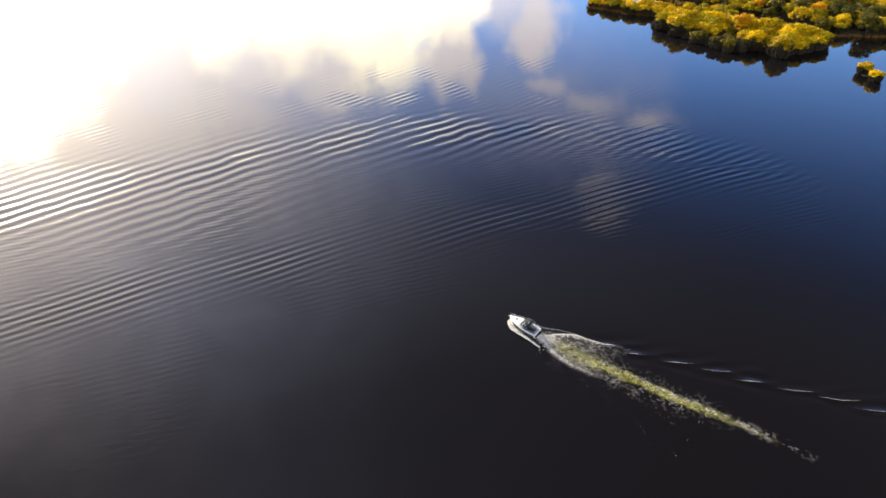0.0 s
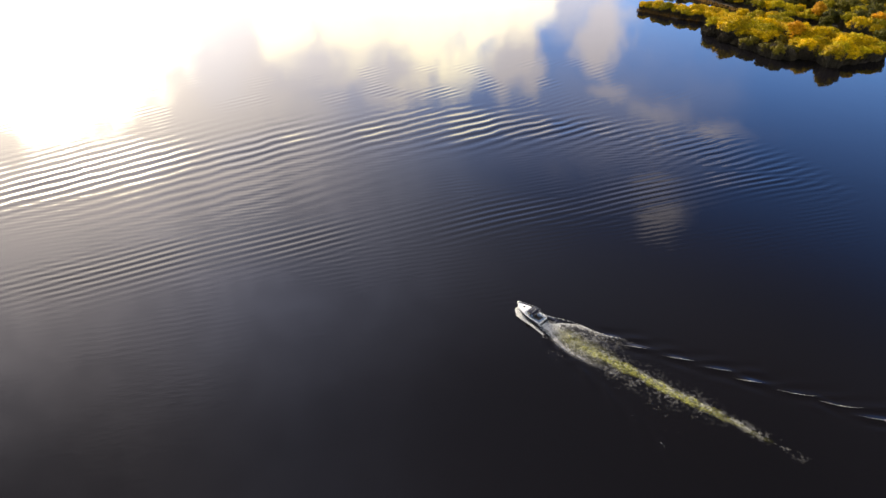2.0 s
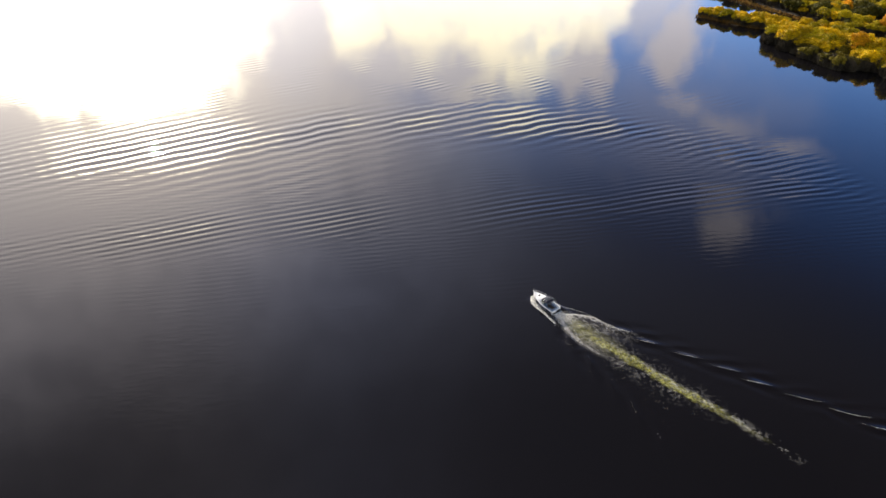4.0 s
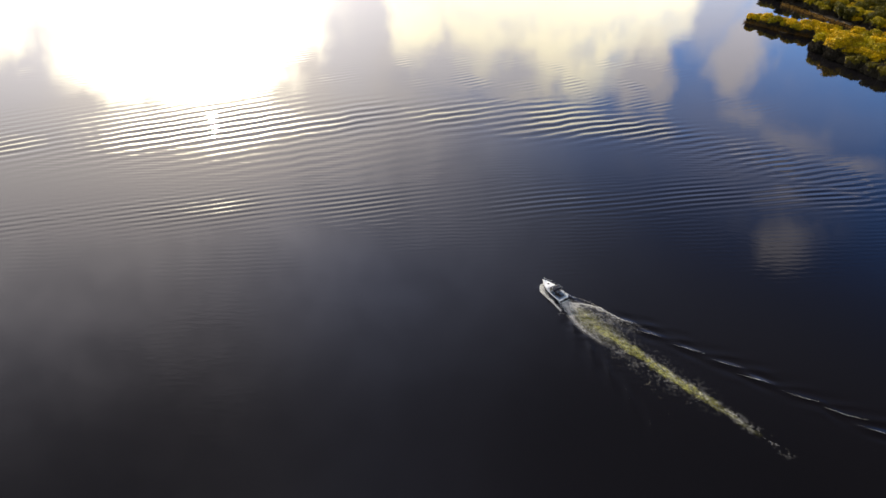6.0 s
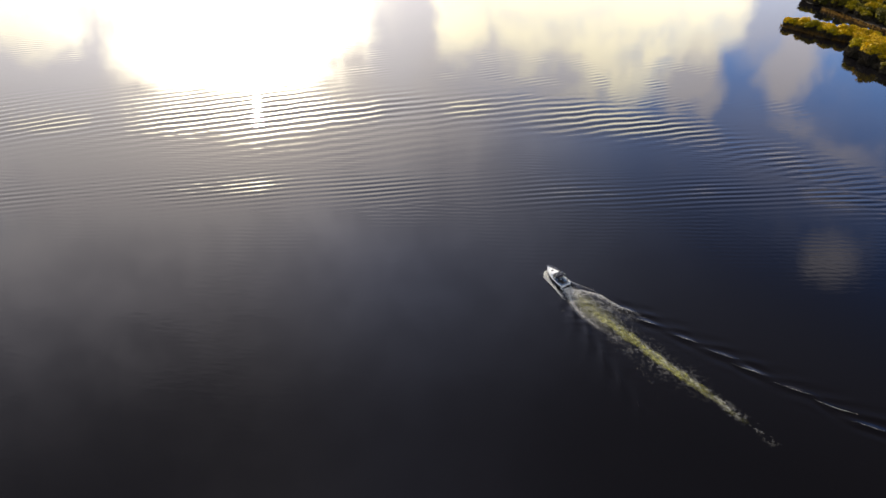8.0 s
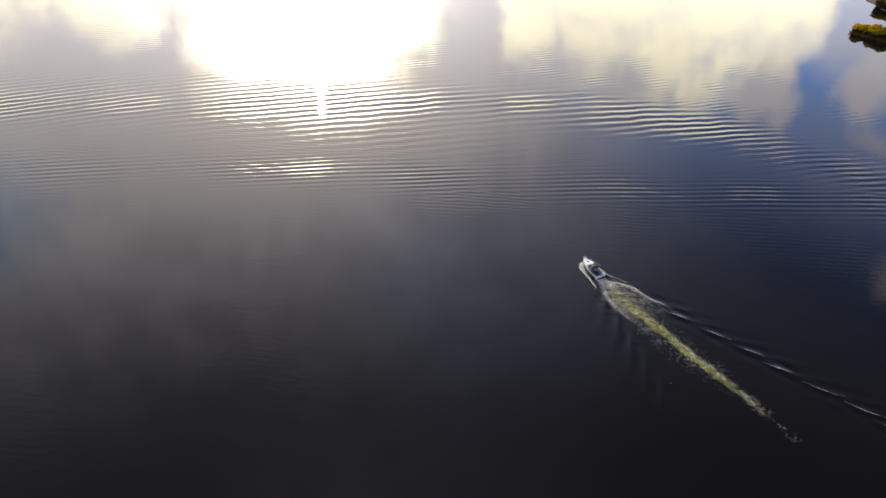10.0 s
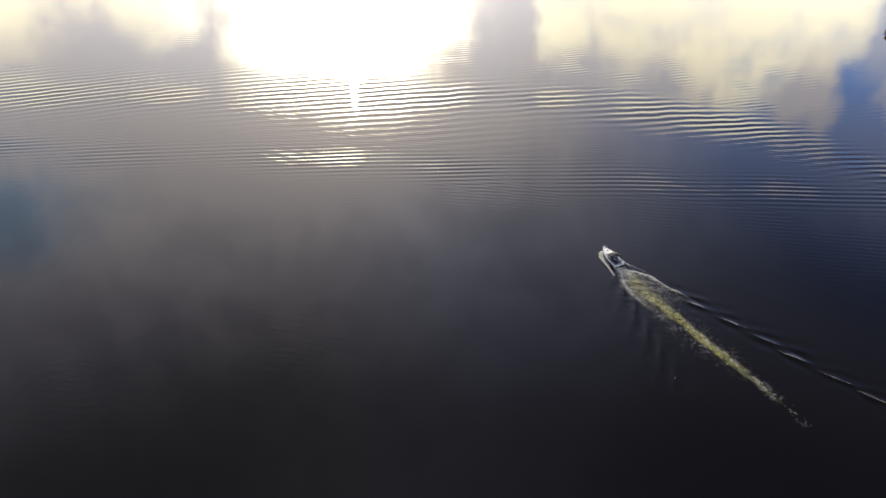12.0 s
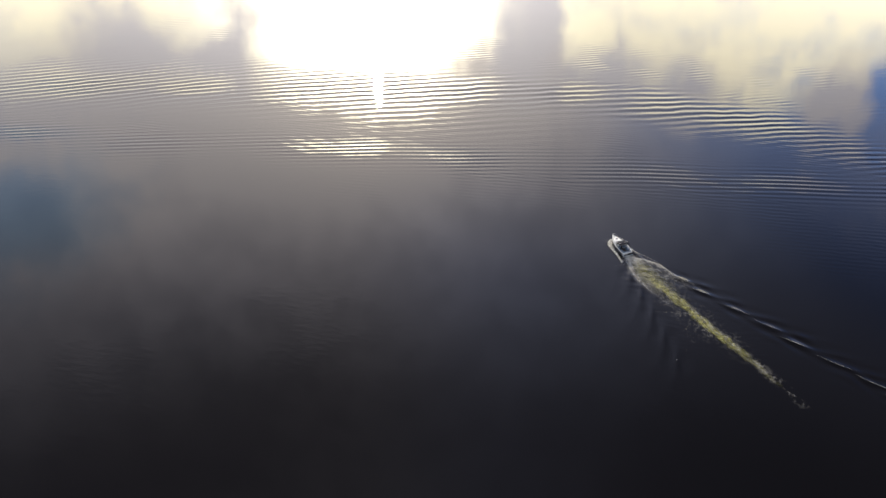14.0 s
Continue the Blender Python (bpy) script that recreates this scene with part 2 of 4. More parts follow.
def froth(name, low, high, cover, through_share=0.0, spread=False):
    """Foam: bright bubbles with the dark water showing between them."""
    def build(g):
        c = coords(g)
        r = g.node("ShaderNodeNewGeometry").outputs["Random Per Island"]
        lumps = g.noise(c, 0.9, 5.0, 0.65)
        col = g.mix(g.ramp(g.math("MULTIPLY_ADD", r, 0.35, g.math("MULTIPLY", lumps, 0.65)), 0.3, 0.72), low, high)
        skin = principled(g, col, 0.6, 0.0, bump(g, g.noise(c, 9.0, 3.0), 0.5, 0.04))
        if through_share:
            back = g.node("ShaderNodeBsdfTranslucent")
            g.put(back.inputs["Color"], col)
            both = g.node("ShaderNodeMixShader")
            both.inputs[0].default_value = through_share
            g.put(both.inputs[1], skin)
            g.put(both.inputs[2], back.outputs[0])
            skin = both.outputs[0]
        clear = g.node("ShaderNodeBsdfTransparent")
        m = g.node("ShaderNodeMixShader")
        holes = g.ramp(g.noise(c, 3.2, 4.0, 0.65), 0.35, 0.65, 0.35, 1.0)
        share = g.math("MULTIPLY", holes, cover)
        if spread:
            share = g.math("MULTIPLY", share, g.node("ShaderNodeAttribute", attribute_name="cover").outputs["Fac"])
        g.put(m.inputs[0], share)
        g.put(m.inputs[1], clear.outputs[0])
        g.put(m.inputs[2], skin)
        return m.outputs[0]
    return material(name, build)


WATER = material("lake_water", water_surface)
TWIG = foliage("bare_twigs", (0.020, 0.017, 0.013), (0.115, 0.095, 0.065), 0.05)
SOIL = worn("muddy_bank", (0.028, 0.021, 0.012), 0.9, scale=0.3, relief=0.05)
REED = foliage("dry_reeds", (0.12, 0.065, 0.015), (0.34, 0.20, 0.045), 0.2)
BARK = worn("bark", (0.07, 0.055, 0.04), 0.9, scale=3.0, relief=0.02)
LEAF = {
    "yellow": foliage("yellow_willow_leaves", (0.24, 0.165, 0.003), (0.92, 0.63, 0.006)),
    "lime": foliage("yellow_green_leaves", (0.14, 0.118, 0.004), (0.68, 0.53, 0.009)),
    "orange": foliage("orange_leaves", (0.40, 0.20, 0.006), (0.92, 0.47, 0.012)),
    "olive": foliage("olive_shade_leaves", (0.040, 0.036, 0.006), (0.24, 0.19, 0.016)),
    "green": foliage("dark_green_leaves", (0.030, 0.034, 0.006), (0.17, 0.145, 0.014)),
}
GELCOAT = worn("white_gelcoat", (0.87, 0.88, 0.89), 0.22, vary=0.03, scale=2.0, relief=0.002)
DECK = worn("pale_deck", (0.55, 0.63, 0.70), 0.55, vary=0.05, scale=5.0, relief=0.003)
NAVY = worn("dark_navy", (0.012, 0.016, 0.035), 0.25, scale=3.0, relief=0.002)
GLASS = worn("dark_tinted_glass", (0.012, 0.014, 0.018), 0.06, vary=0.1, scale=2.0, relief=0.0)
CANVAS = worn("dark_blue_canvas", (0.014, 0.016, 0.030), 0.9, scale=5.0, relief=0.01, Specular_IOR_Level=0.15)
VINYL = worn("grey_blue_cushion", (0.19, 0.27, 0.39), 0.6, scale=4.0, relief=0.01)
TEAK = worn("teak", (0.055, 0.045, 0.04), 0.6, scale=6.0, relief=0.005)
STEEL = worn("stainless_steel", (0.72, 0.73, 0.75), 0.2, 1.0, vary=0.05)
RUBBER = worn("black_rubber", (0.02, 0.02, 0.022), 0.7, relief=0.004, Specular_IOR_Level=0.25)
FOAM = froth("white_foam", (0.76, 0.76, 0.74), (0.93, 0.93, 0.91), 0.96, 0.4)
SPRAY = froth("thin_foam", (0.34, 0.33, 0.28), (0.70, 0.68, 0.60), 0.70)
FROTH_SHEET = froth("spread_foam", (0.50, 0.50, 0.47), (0.94, 0.94, 0.92), 1.0, 0.3, True)
WASH_SHEET = froth("spread_wash", (0.100, 0.102, 0.014), (0.39, 0.385, 0.055), 0.97, 0.0, True)
# ================= helpers for building =================


def mesh_object(name, bm, mat, smooth=False):
    me = bpy.data.meshes.new(name)
    bmesh.ops.recalc_face_normals(bm, faces=bm.faces)
    bm.to_mesh(me)
    bm.free()
    me.materials.append(mat)
    if smooth:
        me.shade_smooth()
    return new(name, me)


def part(name, bm, mat, parent, label="", smooth=False):
    ob = mesh_object(name, bm, mat, smooth)
    ob.parent = parent
    if label:
        ob["label"] = label
    return ob


def sheet(name, verts, faces, mat, parent=None, smooth=False):
    me = bpy.data.meshes.new(name)
    me.from_pydata(verts, [], faces)
    me.materials.append(mat)
    if smooth:
        me.shade_smooth()
    ob = new(name, me)
    ob.parent = parent
    return ob


def box(bm, x0, x1, y0, y1, z0, z1, bevel=0.0):
    made = bmesh.ops.create_cube(bm, size=1.0)["verts"]
    for v in made:
        v.co = Vector(((x0 + x1) / 2 + v.co.x * (x1 - x0), (y0 + y1) / 2 + v.co.y * (y1 - y0), (z0 + z1) / 2 + v.co.z * (z1 - z0)))
    if bevel:
        edges = list({e for v in made for e in v.link_edges})
        bmesh.ops.bevel(bm, geom=edges, offset=bevel, segments=2, affect="EDGES")
    return bm


def tube(bm, points, radius, sides=8):
    """A round bar along points; radius is one number or one for each point."""
    points = [Vector(p) for p in points]
    radii = radius if isinstance(radius, (list, tuple)) else [radius] * len(points)
    rings = []
    for i, p in enumerate(points):
        along = (points[min(i + 1, len(points) - 1)] - points[max(i - 1, 0)]).normalized()
        a = along.cross(Vector((0.31, 0.17, 0.93))).normalized()
        b = along.cross(a)
        rings.append([bm.verts.new(p + (a * math.cos(k * math.tau / sides) + b * math.sin(k * math.tau / sides)) * radii[i]) for k in range(sides)])
    for r, s in zip(rings, rings[1:]):
        for k in range(sides):
            bm.faces.new((r[k], r[(k + 1) % sides], s[(k + 1) % sides], s[k]))
    bm.faces.new(rings[0][::-1])
    bm.faces.new(rings[-1])
    return bm


def loft(bm, rings, cap=True, closed=True):
    made = [[bm.verts.new(p) for p in ring] for ring in rings]
    n = len(made[0])
    for r, s in zip(made, made[1:]):
        for k in range(n if closed else n - 1):
            bm.faces.new((r[k], r[(k + 1) % n], s[(k + 1) % n], s[k]))
    if cap:
        bm.faces.new(made[0][::-1])
        bm.faces.new(made[-1])
    return bm


rng = np.random.default_rng(7)


def soft_noise(x, y, scale, seed):
    """Smooth random field of about -1 to 1, made of a dozen crossing waves."""
    r = np.random.default_rng(seed)
    out = np.zeros_like(np.asarray(x, dtype=float))
    for _ in range(12):
        a, k, p = r.uniform(0, math.tau), r.uniform(0.5, 1.6) * math.tau / scale, r.uniform(0, math.tau)
        out += np.sin(k * (x * math.cos(a) + y * math.sin(a)) + p)
    return out / 3.5


# ================= the lake =================
BOW, STERN = Vector((23.85, 138.0)), Vector((29.45, 130.0))
AHEAD = (BOW - STERN).normalized()
RIGHT = Vector((AHEAD.y, -AHEAD.x))


def to_boat(x, y):
    dx, dy = x - BOW.x, y - BOW.y
    return -(dx * AHEAD.x + dy * AHEAD.y), dx * RIGHT.x + dy * RIGHT.y


def bump1(u):
    return np.exp(-u * u)


TURN = 0.56      # how far the diverging crests lie across the boat's line


def crest_places():
    """The row of short crests down each arm of the wake: aft, side, length, height."""
    rows = []
    for i in range(9):
        aft = 20.5 + 7.4 * i + (0.6, -0.5, 0.4)[i % 3]
        rows.append((aft, 6.2 + 0.36 * (aft - 20.5) + (0.5, -0.35, 0.1)[i % 3], 1.9 + 0.12 * i, 0.12 - 0.007 * i))
    for i in range(5):
        aft = 16.0 + 7.4 * i
        rows.append((aft, -(4.3 + 0.26 * (aft - 16)), 2.4, 0.13 - 0.015 * i))
    return rows


CENTRE = ([-240, -180, -120, -80, -40, 0, 40, 80, 110, 145], [184, 197, 214, 226, 236, 243, 242, 232, 212, 186])


def wave_height(x, y):
    x, y = np.asarray(x, dtype=float), np.asarray(y, dtype=float)
    # long old wake: oblique crests in a band that bends across the lake
    centre = np.interp(x, CENTRE[0], CENTRE[1])
    wide = np.interp(x, [-220, -60, 20, 140], [19, 18, 13, 14])
    # crests closer together towards the far shore
    line = np.linspace(-4000, 4000, 8001)
    gap = np.interp(line, [-120, -40, 30, 70, 110], [4.9, 5.5, 5.5, 4.5, 3.6])
    slope = np.gradient(np.interp(line, CENTRE[0], CENTRE[1]), line) - np.interp(line, [-230, -160, -100, -50, 0, 145], [0.72, 0.74, 0.56, 0.49, 0.46, 0.33])
    turns = np.concatenate([[0], np.cumsum(0.5 * (slope[1:] / gap[1:] + slope[:-1] / gap[:-1]) * np.diff(line))])
    spacing = np.interp(x, line, gap)
    wob = 0.8 * soft_noise(x, y, 90, 3) + 0.30 * soft_noise(x, y, 30, 4) + 0.30 * soft_noise(x, y, 11, 17)
    env = bump1((y - centre) / wide) * np.clip(0.88 + 0.34 * soft_noise(x, y, 45, 5), 0.5, 1.35)
    env += 0.35 * bump1((y - 203) / 14) * bump1((x + 58) / 42)
    env *= np.interp(x, [-170, -120, -50, 0, 45], [1.45, 1.1, 1.05, 1.2, 1.45])
    h = 0.0098 * spacing * env * np.sin(math.tau * ((y - centre) / spacing + np.interp(x, line, turns)) + wob)
    # shorter crests of a second band
    centre2 = np.interp(x, [-230, -140, -100, -60, 20, 80, 105, 140], [145, 152, 162, 171, 179, 187, 191, 184])
    run2 = 0.30 * x - 0.0004 * x * x
    env2 = bump1((y - centre2) / 9.0) * np.clip(0.75 + 0.35 * soft_noise(x, y, 38, 8) + 0.3 * bump1((x + 62) / 26), 0.3, 1.2) * np.interp(x, [-140, -100, -60], [0.95, 0.55, 1.0])
    h += 0.037 * env2 * np.sin(math.tau / 2.75 * (y - run2) + 0.9 * soft_noise(x, y, 60, 9))
    # faint ripples over the rest
    env3 = np.clip(0.38 + 0.75 * soft_noise(x, y, 42, 12), 0.0, 1.1) * np.clip((270 - y) / 60, 0, 1) * np.clip((y - 122) / 42, 0, 1)
    h += 0.0072 * env3 * np.sin(math.tau / 1.9 * (y - 0.12 * x) + 1.3 * soft_noise(x, y, 40, 13) + 0.5 * soft_noise(x, y, 9, 18))
    env4 = np.clip(-0.1 + 1.0 * soft_noise(x, y, 34, 15), 0.0, 1.0) * bump1((y - 287) / 26)
    h += 0.030 * env4 * np.sin(math.tau / 3.4 * (y - 0.55 * x) + 0.8 * soft_noise(x, y, 40, 16))
    # the boat's own waves
    a, s = to_boat(x, y)
    for aft, side, length, high in crest_places():
        sg = 1 if side > 0 else -1
        u = (a - aft) * math.cos(TURN) + sg * (s - side) * math.sin(TURN)
        w = -(a - aft) * math.sin(TURN) + sg * (s - side) * math.cos(TURN)
        long_part = bump1(u / (length * 1.2))
        h += high * long_part * (bump1(w / 0.55) - 0.45 * bump1((w - 1.7) / 1.1) - 0.40 * bump1((w + 1.8) / 1.2))
        tail = bump1((u - 2.3 * length) / (1.7 * length))
        bent = w - 0.02 * u * u
        h += (0.45 if side > 0 else 0.13) * high * tail * (bump1(bent / 0.8) - 0.7 * bump1((bent - 1.9) / 1.2))
    arm = s - 5.6 - 0.36 * (a - 20.5)
    swell = np.clip((a - 16) / 14, 0, 1) * np.clip((100 - a) / 30, 0, 1) * bump1((arm - 0.8) / 3.4)
    h += 0.042 * swell * np.sin(math.tau / 3.6 * (arm - 0.9 * soft_noise(a, s, 16, 23)) + 0.6) * np.clip(0.7 + 0.5 * soft_noise(a, s, 13, 24), 0.1, 1.2)
    stern_zone = np.clip((a - 7) / 5, 0, 1) * np.clip((34 - a) / 20, 0, 1) * bump1(s / (2.5 + 0.13 * np.clip(a, 0, 60)))
    h += stern_zone * 0.06 * soft_noise(x, y, 2.6, 21)
    bow_wave = np.clip(a / 2, 0, 1) * np.clip((13 - a) / 5, 0, 1)
    h += 0.22 * bow_wave * bump1((np.abs(s) - 1.25 - 0.13 * a) / 0.45)
    return h


def lines(*spans):
    out = []
    for a, b, step in spans:
        out += list(np.arange(a, b - step * 0.25, step))
    return np.array(out + [spans[-1][1]])


def build_lake():
    xs = lines((-3900, -700, 400), (-700, -230, 47), (-230, -110, 1.15), (-110, 0, 0.75), (0, 95, 0.42), (95, 145, 1.15), (145, 420, 11), (420, 3900, 290))
    ys = lines((-3900, -300, 400), (-300, 40, 34), (40, 62, 2.0), (62, 150, 0.42), (150, 205, 0.46), (205, 262, 0.52), (262, 330, 1.1), (330, 470, 10), (470, 3900, 290))
    gx, gy = np.meshgrid(xs, ys)
    gz = wave_height(gx, gy)
    fade = np.clip((gx + 230) / 20, 0, 1) * np.clip((145 - gx) / 12, 0, 1) * np.clip((gy - 58) / 12, 0, 1) * np.clip((330 - gy) / 20, 0, 1)
    gz *= fade
    nx, ny = len(xs), len(ys)
    i = (np.arange(ny - 1)[:, None] * nx + np.arange(nx - 1)[None, :]).ravel()
    faces = np.stack([i, i + 1, i + nx + 1, i + nx], axis=1)
    me = bpy.data.meshes.new("water")
    me.from_pydata(np.stack([gx.ravel(), gy.ravel(), gz.ravel()], axis=1).tolist(), [], faces.tolist())
    me.materials.append(WATER)
    me.shade_smooth()
    tagged(new("water", me), "calm dark lake water with long wake ripples mirroring clouds", "lake", kind="structure")


build_lake()


# ================= land: banks, reeds, trees =================
LAND = {
    "island": [(184, 346), (185, 333), (190, 314), (197, 300), (207, 301), (213, 288), (233, 290), (247, 297), (248, 312), (236, 326), (221, 335), (206, 344), (194, 352), (187, 352)],
    "spit": [(165, 390), (172, 382), (181, 372), (190, 365), (200, 357), (213, 347), (228, 340), (240, 342), (234, 360), (216, 371), (200, 377), (186, 386), (173, 396), (165, 396)],
    "mainland": [(200, 446), (212, 428), (222, 396), (232, 368), (244, 348), (256, 328), (262, 311), (288, 302), (325, 296), (420, 300), (560, 360), (640, 520), (560, 700), (330, 720), (220, 600), (196, 500)],
}


def edge_distance(px, py, poly):
    """Distance to the polygon's edge, positive inside."""
    best, inside = np.full(px.shape, 1e9), np.zeros(px.shape, bool)
    for (x0, y0), (x1, y1) in zip(poly, poly[1:] + poly[:1]):
        dx, dy = x1 - x0, y1 - y0
        u = np.clip(((px - x0) * dx + (py - y0) * dy) / (dx * dx + dy * dy), 0, 1)
        best = np.minimum(best, np.hypot(px - x0 - u * dx, py - y0 - u * dy))
        with np.errstate(divide="ignore", invalid="ignore"):
            inside ^= ((y0 > py) != (y1 > py)) & (px < (x1 - x0) * (py - y0) / (y1 - y0) + x0)
    return np.where(inside, best, -best)


def bank_height(d, x, y):
    return np.clip(d * 0.2, -0.8, 0.4) + 0.08 * soft_noise(x, y, 7, 31) * (d > 0)


def build_bank(name, poly, step, label):
    p = np.array(poly)
    xs = np.arange(p[:, 0].min() - 6, p[:, 0].max() + 6 + step, step)
    ys = np.arange(p[:, 1].min() - 6, p[:, 1].max() + 6 + step, step)
    gx, gy = np.meshgrid(xs, ys)
    d = edge_distance(gx, gy, poly) + 1.2 * soft_noise(gx, gy, 11, 30)
    gz = bank_height(d, gx, gy)
    nx = len(xs)
    keep = d > -5
    index = -np.ones(d.shape, int)
    index[keep] = np.arange(keep.sum())
    faces = [(index[j, i], index[j, i + 1], index[j + 1, i + 1], index[j + 1, i]) for j in range(len(ys) - 1) for i in range(nx - 1)
             if keep[j, i] and keep[j, i + 1] and keep[j + 1, i] and keep[j + 1, i + 1]]
    ob = sheet(name, np.stack([gx[keep], gy[keep], gz[keep]], axis=1).tolist(), faces, SOIL, smooth=True)
    tagged(ob, label, "ground", kind="structure")


build_bank("ground_island", LAND["island"], 2.0, "low muddy island bank under willow bushes")
build_bank("ground_spit", LAND["spit"], 2.0, "narrow muddy spit running out into the lake")
build_bank("ground_mainland", LAND["mainland"], 6.0, "low wooded lake shore with brown marshy ground")


def leaf_cloud(name, lobes, count, size, mat, parent, seed):
    """Small leaf sprays all over the lobes: centre and radii."""
    r = np.random.default_rng(seed)
    lobes = np.array(lobes)
    area = lobes[:, 3] * lobes[:, 4]
    pick = r.choice(len(lobes), count, p=area / area.sum())
    way = r.normal(size=(count, 3))
    way /= np.linalg.norm(way, axis=1)[:, None]
    way[:, 2] = np.where(way[:, 2] < -0.3, -way[:, 2], way[:, 2])
    radial = r.uniform(0.55, 1.22, count)[:, None]
    c = lobes[pick, :3] + way * lobes[pick][:, [3, 3, 4]] * radial
    c[:, 2] = np.maximum(c[:, 2], 0.15)
    tilt = way + r.normal(size=(count, 3)) * 0.42
    tilt /= np.linalg.norm(tilt, axis=1)[:, None]
    u = np.cross(tilt, r.normal(size=(count, 3)))
    u /= np.linalg.norm(u, axis=1)[:, None]
    v = np.cross(tilt, u)
    s = r.uniform(0.6, 1.3, count)[:, None] * size
    droop = -tilt * s * 0.25
    quad = np.stack([c - u * s, c + v * s * 0.6, c + u * s + droop, c - v * s * 0.6], axis=1).reshape(-1, 3)
    verts, faces = quad.tolist(), np.arange(count * 4).reshape(-1, 4).tolist()
    # knobbly solid cores hidden by the sprays, added to stop light leaking through
    bm = bmesh.new()
    bmesh.ops.create_icosphere(bm, subdivisions=2, radius=1.0)
    bm.verts.ensure_lookup_table()
    core = np.array([p.co[:] for p in bm.verts])
    tri = [[p.index for p in f.verts] for f in bm.faces]
    bm.free()
    for x, y, z, rx, rz in lobes:
        knob = core * r.uniform(0.55, 0.82, len(core))[:, None] * (rx, rx, rz) + (x, y, z)
        knob[:, 2] = np.maximum(knob[:, 2], 0.1)
        n = len(verts)
        verts += knob.tolist()
        faces += [[i + n for i in f] for f in tri]
    return sheet(name, verts, faces, mat, parent)


def twigs(parent, high, wide, seed, n=1700, dome=0.0):
    """The thicket of bare upright stems under a willow's leafy top."""
    r = np.random.default_rng(seed + 500)
    a, q = r.uniform(0, math.tau, n), wide * 0.46 * np.sqrt(r.uniform(0, 1, n))
    x, y = q * np.cos(a), q * np.sin(a)
    z0, z1 = r.uniform(-0.2, high * 0.25, n), r.uniform(high * 0.25, high * 0.66, n) * (1 - dome * (q / (wide * 0.46)) ** 2)
    z0 = np.minimum(z0, z1 * 0.4)
    out = r.uniform(0.0, 0.25, n)
    w, t = r.uniform(0.03, 0.13, n), r.uniform(0, math.tau, n)
    dx, dy = np.cos(t) * w, np.sin(t) * w
    quad = np.stack([np.stack([x * 0.9 - dx, y * 0.9 - dy, z0], 1), np.stack([x * 0.9 + dx, y * 0.9 + dy, z0], 1),
                     np.stack([x * (1 + out) + dx * 0.5, y * (1 + out) + dy * 0.5, z1], 1), np.stack([x * (1 + out) - dx * 0.5, y * (1 + out) - dy * 0.5, z1], 1)], 1).reshape(-1, 3)
    sheet("thicket", quad.tolist(), np.arange(n * 4).reshape(-1, 4).tolist(), TWIG, parent)


def make_tree(name, high, wide, tall_share, kind, seed, label):
    """A tree or large bush standing at the origin: trunk with limbs, crown of leaf sprays in lobes."""
    r = random.Random(seed)
    tree = new(name)
    tagged(tree, label, "tree" if high > 7.9 else "bush", "shore trees")
    lobes = []
    for k in range(34):
        a, q = r.uniform(0, math.tau), wide * 0.5 * math.sqrt(r.uniform(0.02, 0.72))
        zc = high * (tall_share + (0.86 - tall_share) * r.uniform(0, 1) ** 0.7) * (1 - 0.25 * (q / (wide * 0.5)) ** 2)
        rad = wide * r.uniform(0.09, 0.18)
        lobes.append((math.cos(a) * q, math.sin(a) * q, zc, rad, min(rad * 0.82, high - zc)))
    lobes.append((0, 0, high * 0.62, wide * 0.32, high * 0.26))
    bm = bmesh.new()
    base = 0.035 * high
    tube(bm, [(0, 0, -0.4), (0.1, 0, high * 0.2), (-0.05, 0.1, high * 0.45), (0, 0, high * 0.7)], [base, base * 0.8, base * 0.55, base * 0.2], 7)
    for x, y, z, rad, _ in lobes[:8]:
        tube(bm, [(0, 0, high * 0.12), (x * 0.45, y * 0.45, z * 0.55), (x * 0.9, y * 0.9, z)], [base * 0.5, base * 0.33, base * 0.1], 5)
    part("trunk", bm, BARK, tree)
    if kind in ("yellow", "lime", "olive"):
        twigs(tree, high, wide, seed)
    leaf_cloud("crown", lobes, int(3000 + wide * 130), 0.20 + 0.009 * wide, LEAF[kind], tree, seed)
    return tree


KINDS = {
    "yellow": [("willow_bush", 7.4, 8.2, 0.46, "yellow", 11, "rounded willow bush with golden yellow autumn leaves"),
               ("willow_bush", 8.6, 8.6, 0.46, "yellow", 12, "tall rounded willow bush in golden yellow autumn leaf"),
               ("willow_bush", 5.8, 7.0, 0.44, "yellow", 13, "low spreading willow bush with yellow autumn leaves")],
    "lime": [("sallow_bush", 7.6, 8.0, 0.52, "lime", 21, "sallow bush with leaves turning from green to yellow"),
             ("sallow_bush", 6.0, 6.8, 0.48, "lime", 22, "low sallow bush with yellow-green leaves")],
    "olive": [("sallow_bush", 6.2, 6.6, 0.36, "olive", 51, "olive sallow bush with dark leaves, also standing in for shade")],
    "orange": [("birch_tree", 9.5, 6.4, 0.35, "orange", 31, "slender tree with bright orange autumn leaves")],
    "green": [("alder_tree", 10.5, 8.6, 0.30, "green", 41, "dark green alder tree on the lake shore"),
              ("alder_tree", 8.8, 9.4, 0.25, "green", 42, "broad dark green tree on the marshy shore")],
}


